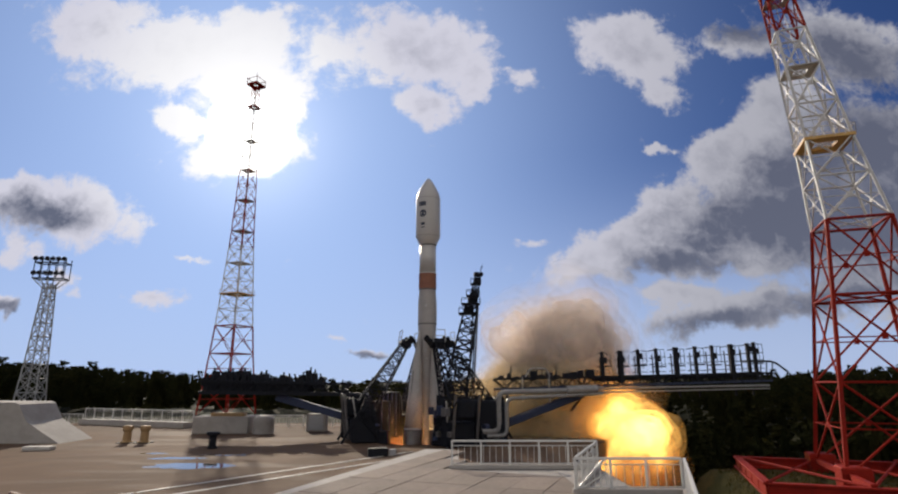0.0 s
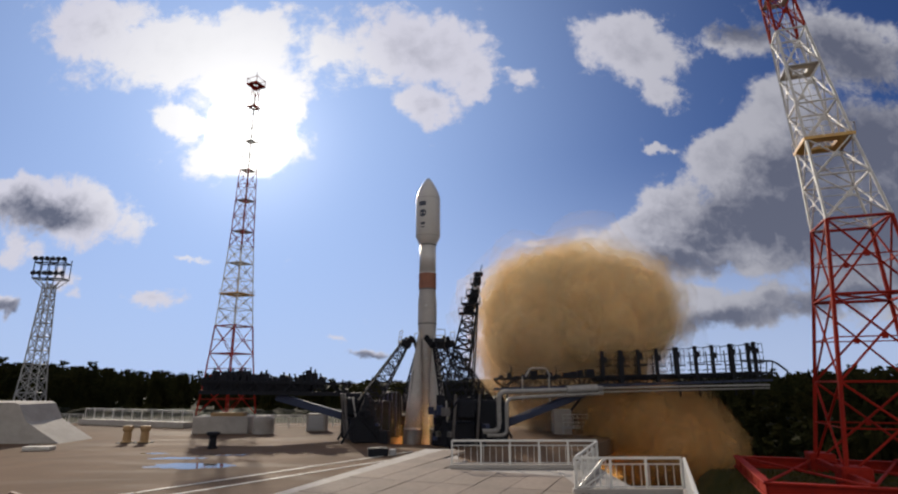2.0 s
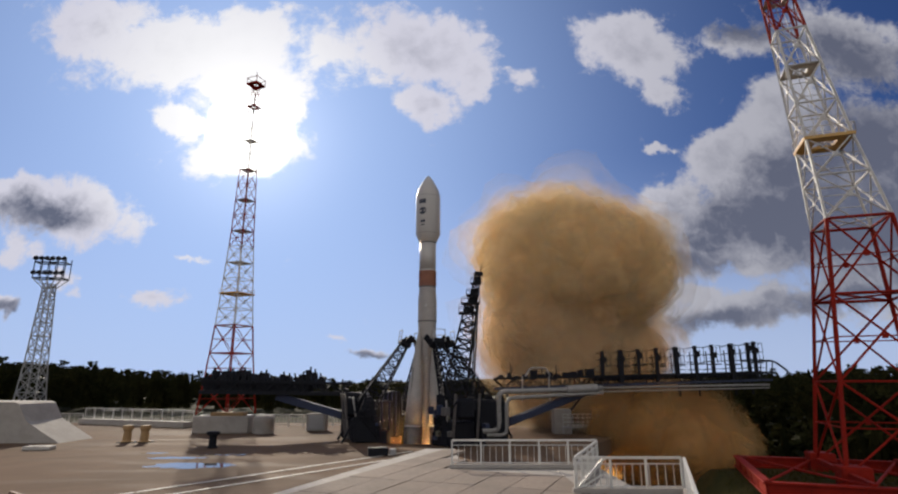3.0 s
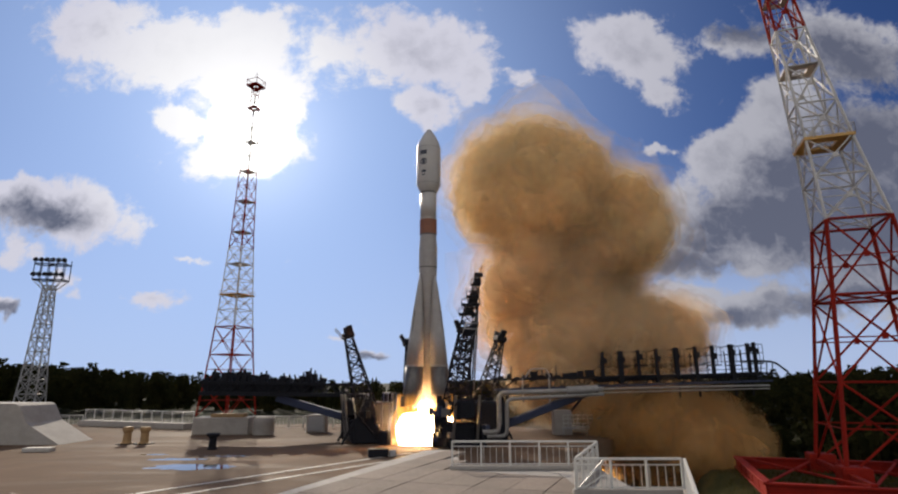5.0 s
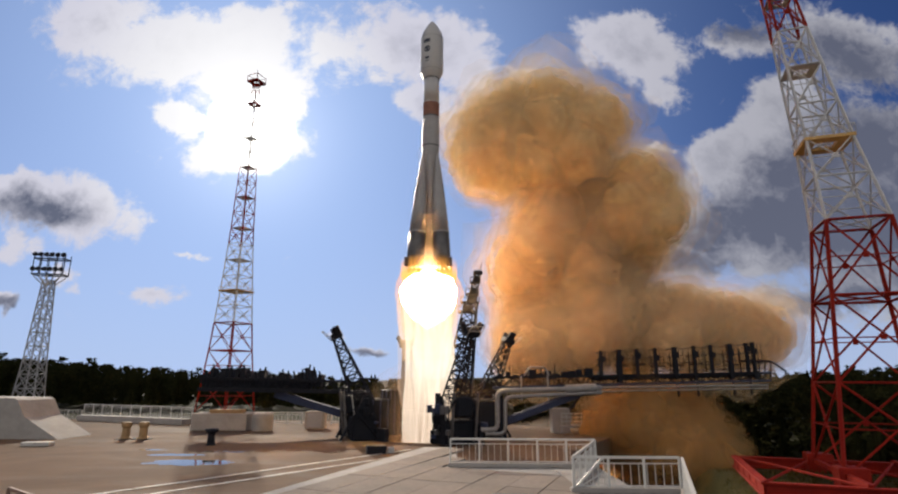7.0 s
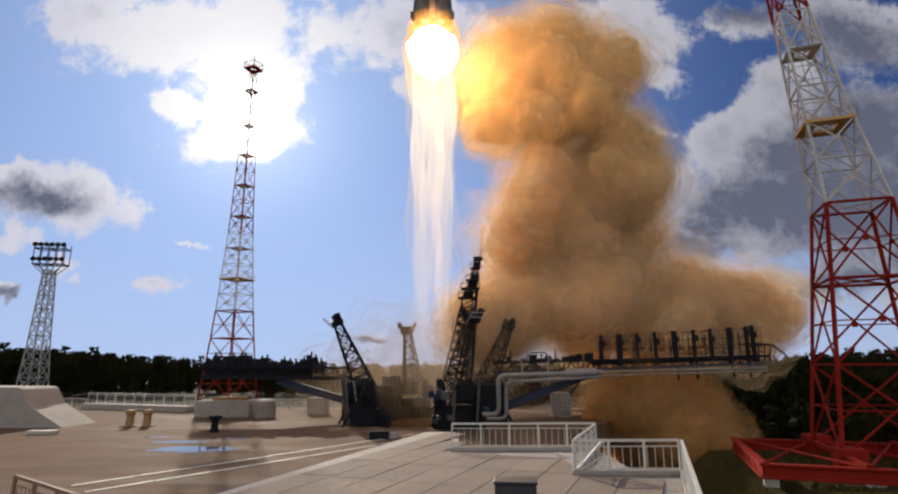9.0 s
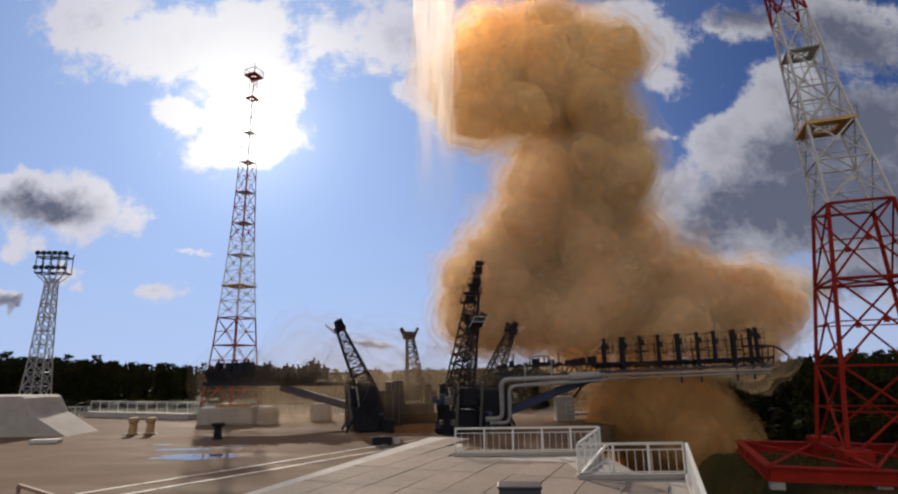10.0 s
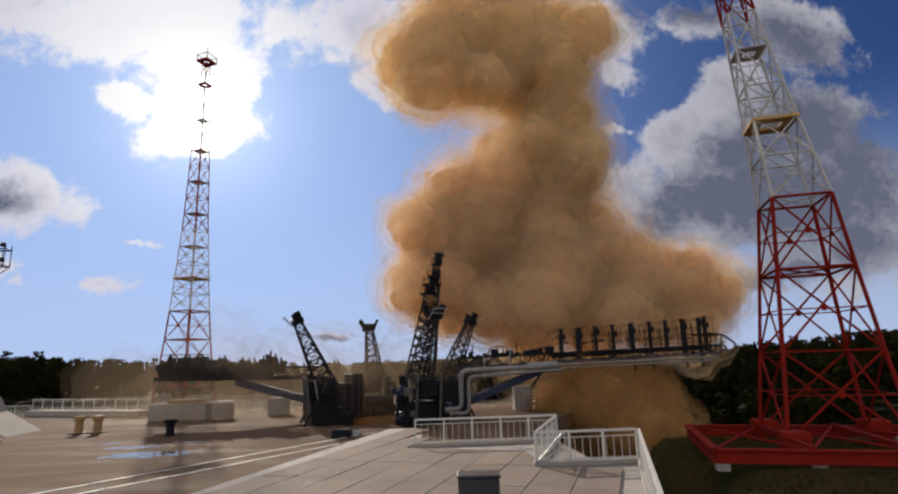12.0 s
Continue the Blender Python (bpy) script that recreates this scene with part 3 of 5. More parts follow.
def build_pad_things():
    # two raised guide strips across the pad
    for off in (0.0, 2.3):
        a, b = Vector((-24.9 - off, 40.6 + off * 0.9, 0)), Vector((-2.2 - off, 71.0 + off * 0.9, 0))
        strip = thing("guide_strip", a, "worn white raised guide strip on the pad", "rail strip", "guide strips on the pad")
        d = (b - a)
        for k in range(8):
            p, q = d * (k / 8), d * ((k + 0.97) / 8)
            bm = bmesh.new()
            box(bm, (0, 0, 0), ((q - p).length, 0.34, 0.05), bevel=0.015, m=Matrix.Translation((p + q) / 2 + Vector((0, 0, 0.025))) @ d.normalized().to_track_quat("X", "Z").to_matrix().to_4x4())
            part("strip_segment", bm, WHITELINE, strip)
    # puddles
    rng = random.Random(11)
    for cx, cy, rx, ry in ((-31.0, 67.0, 3.4, 0.9), (-26.5, 70.0, 2.6, 0.6), (-36.0, 71.5, 1.8, 0.5), (-27.0, 61.0, 4.5, 2.0)):
        bm = bmesh.new()
        vs = [bm.verts.new((rx * (1 + rng.uniform(-0.25, 0.2)) * math.cos(w), ry * (1 + rng.uniform(-0.3, 0.25)) * math.sin(w), 0)) for w in [2 * math.pi * k / 28 for k in range(28)]]
        bm.faces.new(vs)
        ob = part("puddle", bm, WATER, None)
        ob.matrix_basis = pose(cx, cy, 0.006)
        tagged(ob, "shallow rain puddle on brown concrete", "puddle", "puddles on the pad", "structure")
    # ochre posts
    post = thing("mooring_post", (-46.2, 83.8, 0), "stubby ochre steel post with a flared head on the pad", "post", "ochre posts")
    bm = bmesh.new()
    lathe(bm, [(0.85, 0), (0.85, 0.18), (0.58, 0.32), (0.52, 1.55), (0.70, 1.85), (0.70, 2.35), (0.0, 2.42)], 20)
    part("post_body", bm, OCHRE, post, smooth=False)
    bm = bmesh.new()
    box(bm, (0, 0, 0.05), (2.0, 2.0, 0.10), bevel=0.02)
    part("base_plate", bm, BLACKSTEEL, post)
    copy_thing(post, pose(-43.7, 83.8, 0))
    # black hydrant-like post
    post = thing("black_post", (-31.0, 76.7, 0), "black flared steel post standing in damp concrete", "post")
    bm = bmesh.new()
    lathe(bm, [(0.62, 0), (0.62, 0.2), (0.50, 0.35), (0.46, 1.5), (0.85, 1.75), (0.85, 2.05), (0, 2.1)], 20)
    part("post_body", bm, BLACKSTEEL, post)
    bm = bmesh.new()
    box(bm, (0, -0.48, 0.9), (0.5, 0.12, 0.5), bevel=0.02)
    part("hatch", bm, BLACKSTEEL, post)
    # long concrete block with a domed tank beside it
    blk = thing("concrete_block", (-38.6, 99.5, 0), "long grey concrete block with a steel cover on top", "concrete block")
    bm = bmesh.new()
    box(bm, (0, 0, 1.4), (9.4, 3.2, 2.8), bevel=0.12)
    part("block_body", bm, CONCRETE, blk)
    bm = bmesh.new()
    box(bm, (0.8, 0, 3.1), (5.6, 2.0, 0.6), bevel=0.08)
    part("cover", bm, OCHRE, blk, "rusty ochre steel cover")
    tank = thing("round_tank", (-31.6, 99.0, 0), "squat pale rounded tank beside the concrete block", "tank")
    bm = bmesh.new()
    lathe(bm, [(1.75, 0), (1.75, 2.1), (1.6, 2.6), (1.2, 2.9), (0, 3.0)], 24)
    part("tank_body", bm, CONCRETE, tank, smooth=False)
    # big sloping concrete ramp block at the pad's west side
    ramp = thing("ramp_block", (-66.0, 86.0, 0), "large grey concrete block with a long sloping end", "concrete block")
    bm = bmesh.new()
    prof = [(-9, 0), (10.8, 0), (5.6, 3.0), (4.2, 5.3), (3.6, 5.6), (-9, 5.7)]
    lo = [bm.verts.new((x, -3.2, z)) for x, z in prof]
    hi = [bm.verts.new((x, 4.5, z)) for x, z in prof]
    bm.faces.new(lo)
    bm.faces.new(hi[::-1])
    for i in range(len(prof)):
        j = (i + 1) % len(prof)
        bm.faces.new((lo[j], lo[i], hi[i], hi[j]))
    bmesh.ops.recalc_face_normals(bm, faces=bm.faces)
    part("ramp_body", bm, CONCRETE, ramp)
    slab = thing("loose_slab", (-52.3, 74.8, 0), "small pale slab lying on the pad", "slab")
    bm = bmesh.new()
    box(bm, (0, 0, 0.25), (3.4, 1.3, 0.5), 4, 0.06)
    part("slab_body", bm, WHITELINE, slab)
    # low plinth with a pale fence behind it
    plinth = thing("plinth", (-63.0, 116.0, 0), "low concrete plinth along the fence", "plinth")
    bm = bmesh.new()
    box(bm, (0, 0, 0.55), (29, 2.6, 1.1), -22, 0.08)
    part("plinth_body", bm, CONCRETE, plinth)
    railing("fence", [(-77.0, 122.5, 1.1), (-49.0, 111.0, 1.1)], 2.0, "pale steel fence along the pad's rim", RAILPAINT, kerb=False, post_gap=2.8, baluster_gap=0.62, group="fences along the pad's rim")
    railing("fence", [(-48.5, 113.0, 0), (-17.0, 113.5, 0)], 2.2, "pale steel fence along the pad's rim", RAILPAINT, kerb=False, post_gap=3.0, baluster_gap=0.7, group="fences along the pad's rim")
    railing("fence", [(-112.0, 121.5, 0), (-77.0, 121.8, 0)], 2.0, "pale steel fence along the pad's rim", RAILPAINT, kerb=False, post_gap=3.0, baluster_gap=0.9, group="fences along the pad's rim")
    box_ob = thing("cable_box", (-23.6, 104.0, 0), "grey steel cable box at the pad's rim", "cabinet")
    bm = bmesh.new()
    box(bm, (0, 0, 1.5), (3.4, 2.4, 3.0), bevel=0.1)
    part("cabinet_body", bm, CONCRETE, box_ob)
    bm = bmesh.new()
    box(bm, (0, -1.22, 1.5), (2.6, 0.06, 2.4), bevel=0.02)
    part("door", bm, GALV, box_ob)
    # dark hatch box near the pit
    hatch = thing("hatch_box", (-8.4, 69.2, 0), "low dark steel hatch box on the pad", "hatch")
    bm = bmesh.new()
    box(bm, (0, 0, 0.45), (2.3, 1.5, 0.9), 12, 0.06)
    part("hatch_body", bm, BLACKSTEEL, hatch)
    bm = bmesh.new()
    box(bm, (1.7, 0.4, 0.35), (0.8, 0.7, 0.7), 12, 0.05)
    part("side_box", bm, GALV, hatch)
    # platform with a guard fence east of the pit
    plat = thing("service_platform", (20.0, 98.0, 0), "grey service platform with guard fence beyond the pit", "platform")
    bm = bmesh.new()
    box(bm, (-1.0, 0, 2.0), (3.0, 2.5, 4.0), bevel=0.08)
    part("plant_cabinet", bm, CONCRETE, plat)
    bm = bmesh.new()
    box(bm, (2.2, 0.5, 1.1), (7.0, 4.0, 0.35), bevel=0.04)
    part("floor_plate", bm, GALV, plat)
    for x in (-1.0, 5.4):
        for y in (-1.2, 2.2):
            bar("leg", (x, y, 0), (x, y, 1.0), 0.12, GALV, plat, square=True)
    for (a, b) in (((-1, -1.4), (5.6, -1.4)), ((5.6, -1.4), (5.6, 2.4))):
        for h in (1.9, 2.6, 3.2):
            bar("guard_rail", (*a, h), (*b, h), 0.05, RAILPAINT, plat)
        for k in range(9):
            p = Vector((*a, 1.2)).lerp(Vector((*b, 1.2)), k / 8)
            bar("guard_post", p, p + Vector((0, 0, 2.0)), 0.05, RAILPAINT, plat)
    # lamp box on the deck
    lamp = thing("floodlight_box", (1.52, 13.6, DECK_Z), "dark grey floodlight housing standing on the deck", "floodlight", turn=-6)
    bm = bmesh.new()
    box(bm, (0, 0, 0.44), (0.94, 0.62, 0.56), bevel=0.03)
    part("housing", bm, DARKBOX, lamp)
    bm = bmesh.new()
    box(bm, (0, 0, 0.74), (1.0, 0.68, 0.06), bevel=0.02)
    part("visor", bm, DARKBOX, lamp)
    bm = bmesh.new()
    box(bm, (0, -0.02, 0.08), (1.30, 0.80, 0.16), bevel=0.03)
    part("foot", bm, BLACKSTEEL, lamp)
    bm = bmesh.new()
    box(bm, (0, 0.32, 0.44), (0.80, 0.03, 0.44), bevel=0.005)
    part("lens", bm, GLASS, lamp)


# ---- lattice masts ----
TOWER_WIDTH = [(0, 11.2), (13, 8.9), (25, 7.4), (34, 6.4), (52, 4.7), (70, 3.8), (84, 3.2), (98, 1.9), (105, 1.5)]


def width_at(z, table):
    for (a, wa), (b, wb) in zip(table, table[1:]):
        if z <= b:
            return wa + (wb - wa) * (z - a) / (b - a)
    return table[-1][1]


def lightning_mast(at, turn, label, size=1.0, widths=TOWER_WIDTH, lean=(0.0, 0.0)):
    """A four-legged red and white lattice mast with rings, X braces, platforms and a top cage."""
    mast = thing("lightning_mast", (at[0], at[1], at[2]), label, "lattice mast", "lightning masts", turn=turn)
    levels = [0, 8.5, 17, 25, 30, 34.5, 39, 44, 49, 54, 59, 64, 69, 74, 79, 84, 89, 94, 99, 104]

    def paint(z):
        return RED if z < 24.5 or 49 <= z < 73 or z >= 98 else WHITE

    def off(z):
        k = max(0.0, z - 25.0)
        return Vector((lean[0] * k, lean[1] * k, 0))

    def corner(i, z):
        w = width_at(z, widths) / 2
        return Vector(((-w, w, w, -w)[i], (-w, -w, w, w)[i], z)) + off(z)

    for lo, hi in zip(levels, levels[1:]):
        mat = paint((lo + hi) / 2)
        thick = 0.21 if lo < 25 else 0.16 if lo < 60 else 0.13
        ring = lo in (8.5, 17, 25, 34.5, 44, 54, 64, 74, 84, 94)
        for i in range(4):
            j = (i + 1) % 4
            a, b, c, d = corner(i, lo), corner(j, lo), corner(i, hi), corner(j, hi)
            bar("leg", a, c, thick, mat, mast)
            narrow = i in (1, 3)
            if narrow and lo >= 6:
                # the side faces are laced with a zigzag
                bar("lacing", a, d, thick * 0.5, mat, mast)
                bar("lacing", b, c, thick * 0.5, mat, mast)
            else:
                bar("brace", a, d, thick * 0.55, mat, mast)
                bar("brace", b, c, thick * 0.55, mat, mast)
            bar("ring_beam", c, d, thick * (0.75 if ring else 0.45), mat, mast)
            if lo < 54:
                bm = bmesh.new()
                mid_p = (a + b + c + d) / 4
                box(bm, mid_p, (0.5, 0.14, 0.5) if i % 2 == 0 else (0.14, 0.5, 0.5), bevel=0.02)
                part("gusset", bm, mat if lo >= 25 else RED, mast)
                bar("tie", (a + c) / 2, (b + d) / 2, thick * 0.32, mat, mast)
        if ring:
            bar("cross_beam", corner(0, lo), corner(2, lo), thick * 0.5, mat, mast)
            bar("cross_beam", corner(1, lo), corner(3, lo), thick * 0.5, mat, mast)
    for z in (34.5, 44, 54, 64, 74, 84):
        w = width_at(z, widths)
        p = part("platform", platform_mesh(w * (1.12 if z == 34.5 else 0.95), 0.35 if z == 34.5 else 0.2), YELLOW if z == 34.5 else WHITE, mast)
        p.matrix_basis = pose(*(off(z) + Vector((0, 0, z))))
        if z == 34.5:
            h = w * 0.56
            for i in range(4):
                a = Vector(((-h, h, h, -h)[i], (-h, -h, h, h)[i], z)) + off(z)
                b = Vector(((h, h, -h, -h)[i], (-h, h, h, -h)[i], z)) + off(z)
                bar("guard_rail", a + Vector((0, 0, 1.2)), b + Vector((0, 0, 1.2)), 0.05, WHITE, mast)
                for k in range(6):
                    q = a.lerp(b, k / 5)
                    bar("guard_post", q, q + Vector((0, 0, 1.2)), 0.04, WHITE, mast)
    # ladder in the middle
    for x in (-0.3, 0.3):
        bar("ladder_rail", off(34) + Vector((x, 0, 34)), off(100) + Vector((x, 0, 100)), 0.04, WHITE, mast)
    mast.scale = (size, size, size)
    # top cage
    o = off(104)
    p = part("top_platform", platform_mesh(4.2, 0.5), RED, mast)
    p.matrix_basis = pose(o.x, o.y, 104)
    for i in range(4):
        x, y = (-2, 2, 2, -2)[i], (-2, -2, 2, 2)[i]
        bar("cage_post", o + Vector((x, y, 104)), o + Vector((x, y, 106.2)), 0.10, RED, mast)
        bar("cage_rail", o + Vector((x, y, 106.0)), o + Vector(((2, 2, -2, -2)[i], (-2, 2, 2, -2)[i], 106.0)), 0.10, RED, mast)
    p = part("upper_platform", platform_mesh(3.4, 0.3), RED, mast)
    p.matrix_basis = pose(off(96).x, off(96).y, 96)
    bar("lightning_rod", o + Vector((0, 0, 104)), o + Vector((0, 0, 109)), 0.08, GALV, mast)
    return mast


def platform_mesh(w, t):
    """A square grating floor with a rim and an opening in the middle."""
    bm = bmesh.new()
    for x, y, sx, sy in ((0, -0.36, 1, 0.28), (0, 0.36, 1, 0.28), (-0.36, 0, 0.28, 0.44), (0.36, 0, 0.28, 0.44)):
        box(bm, (x * w, y * w, 0), (sx * w, sy * w, t))
    return bm


def mast_footing(at, turn):
    """The big red box frame that the near mast stands on."""
    f = thing("mast_footing", at, "wide red steel box frame on grass under the lattice mast", "steel frame", turn=turn)
    w0, w1, l0, l1, h = -12.2, 22.0, -10.9, 5.6, 1.15
    for (a, b) in (((w0, l0), (w1, l0)), ((w1, l0), (w1, l1)), ((w1, l1), (w0, l1)), ((w0, l1), (w0, l0))):
        a, b = Vector((*a, 0)), Vector((*b, 0))
        d = b - a
        bm = bmesh.new()
        turn_m = d.normalized().to_track_quat("X", "Z").to_matrix().to_4x4()
        box(bm, (0, 0, 0), (d.length, 0.3, h - 0.3), m=Matrix.Translation((a + b) / 2 + Vector((0, 0, h / 2))) @ turn_m)
        part("web", bm, RED, f)
        for z in (0.12, h - 0.1):
            bm = bmesh.new()
            box(bm, (0, 0, 0), (d.length + 0.5, 0.7, 0.16), bevel=0.02, m=Matrix.Translation((a + b) / 2 + Vector((0, 0, z))) @ turn_m)
            part("flange", bm, RED, f)
        for k in range(1, int(d.length / 3)):
            p = a.lerp(b, k / int(d.length / 3))
            bar("stiffener", p + Vector((0, 0, 0.2)), p + Vector((0, 0, h - 0.2)), 0.2, RED, f, square=True)
    for k in range(5):
        x0, x1 = w0 + (w1 - w0) * k / 5, w0 + (w1 - w0) * (k + 1) / 5
        bar("cross_tie", (x0, l0, h - 0.05), (x1, l1, h - 0.05), 0.12, RED, f)
        bar("cross_tie", (x1, l0, h - 0.05), (x0, l1, h - 0.05), 0.12, RED, f)
        bar("cross_girder", (x1, l0, h), (x1, l1, h), 0.2, RED, f, square=True)
    for x in (-4.9, 4.9):
        for y in (-4.9, 4.9):
            bm = bmesh.new()
            box(bm, (x, y, 0.9), (2.2, 2.2, 1.8), bevel=0.1)
            part("leg_shoe", bm, RED, f)
    for x in (w0 + 0.4, -5, 7, w1 - 0.4):
        for y in (l0 + 0.3, l1 - 0.3):
            bm = bmesh.new()
            box(bm, (x, y, -0.25), (1.0, 1.0, 0.7), bevel=0.05)
            part("foot", bm, CONCRETE, f)
    return f


def flood_mast(at, turn):
    """A tall steel lattice mast with two rows of floodlights on a head frame."""
    m = thing("floodlight_mast", at, "tall grey lattice mast with rows of floodlights", "floodlight mast", turn=turn)
    table = [(0, 6.0), (14, 4.2), (40, 2.1), (45, 2.0)]
    levels = [2, 6, 10, 14, 18, 22, 26, 30, 34, 37.5]
    for lo, hi in zip(levels, levels[1:]):
        for i in range(4):
            j = (i + 1) % 4

            def c(k, z):
                w = width_at(z, table) / 2
                return Vector(((-w, w, w, -w)[k], (-w, -w, w, w)[k], z))
            bar("leg", c(i, lo), c(i, hi), 0.20, GALV, m)
            bar("brace", c(i, lo), c(j, hi), 0.12, GALV, m)
            bar("brace", c(j, lo), c(i, hi), 0.12, GALV, m)
            bar("ring_beam", c(i, hi), c(j, hi), 0.14, GALV, m)
    for x in (-2.8, 2.8):
        for y in (-2.8, 2.8):
            bm = bmesh.new()
            tube(bm, (x, y, 0), (x * 1.06, y * 1.06, 2.4), 0.6, 8, 0.3)
            part("footing", bm, CONCRETE, m)
    for z in (39.2, 44.0):
        for y in (-1.6, 1.6):
            bar("head_rail", (-4.3, y, z), (4.3, y, z), 0.2, BLACKSTEEL, m)
        for x in (-4.3, 0, 4.3):
            bar("head_beam", (x, -1.6, z), (x, 1.6, z), 0.2, BLACKSTEEL, m)
    for x in (-4.3, -2.15, 0, 2.15, 4.3):
        for y in (-1.6, 1.6):
            bar("head_post", (x, y, 39.2), (x, y, 45.4), 0.13, BLACKSTEEL, m)
            bar("head_strut", (x * 0.25, y * 0.6, 36.0), (x, y, 39.2), 0.14, GALV, m)
    for z in (40.6, 45.0):
        for k in range(6):
            bm = bmesh.new()
            lathe(bm, [(0.0, -0.5), (0.45, -0.4), (0.75, 0.35), (0.70, 0.45), (0.0, 0.42)], 12)
            ob = part("floodlight", bm, BLACKSTEEL, m)
            ob.matrix_basis = pose(-3.9 + k * 1.56, -2.0, z, 70)
    return m


# ---- launch structure ----
ARM_LENGTH, ARM_PIVOT_R, ARM_PIVOT_Z = 11.8, 9.3, 4.9
ARM_AZ = [197, 107, 17, -62]
arms = []


def truss(parent, a, b, w0, w1, bays, r, mat, name="member"):
    """A four-chord truss from a to b, w0 wide at a and w1 at b."""
    a, b = Vector(a), Vector(b)
    d = (b - a).normalized()
    s = d.cross(Vector((0, 1, 0)))
    s = s.normalized() if s.length > 0.05 else Vector((1, 0, 0))
    t = d.cross(s).normalized()

    def c(k, f):
        w = (w0 + (w1 - w0) * f) / 2
        return a.lerp(b, f) + s * (-w, w, w, -w)[k] + t * (-w, -w, w, w)[k]
    for k in range(4):
        bar("chord", c(k, 0), c(k, 1), r, mat, parent)
    for i in range(bays):
        f0, f1 = i / bays, (i + 1) / bays
        for k in range(4):
            j = (k + 1) % 4
            bar("lattice", c(k, f0), c(j, f1), r * 0.55, mat, parent)
            if (i + k) % 2:
                bar("lattice", c(j, f0), c(k, f1), r * 0.55, mat, parent)
            bar("rung", c(k, f1), c(j, f1), r * 0.6, mat, parent)


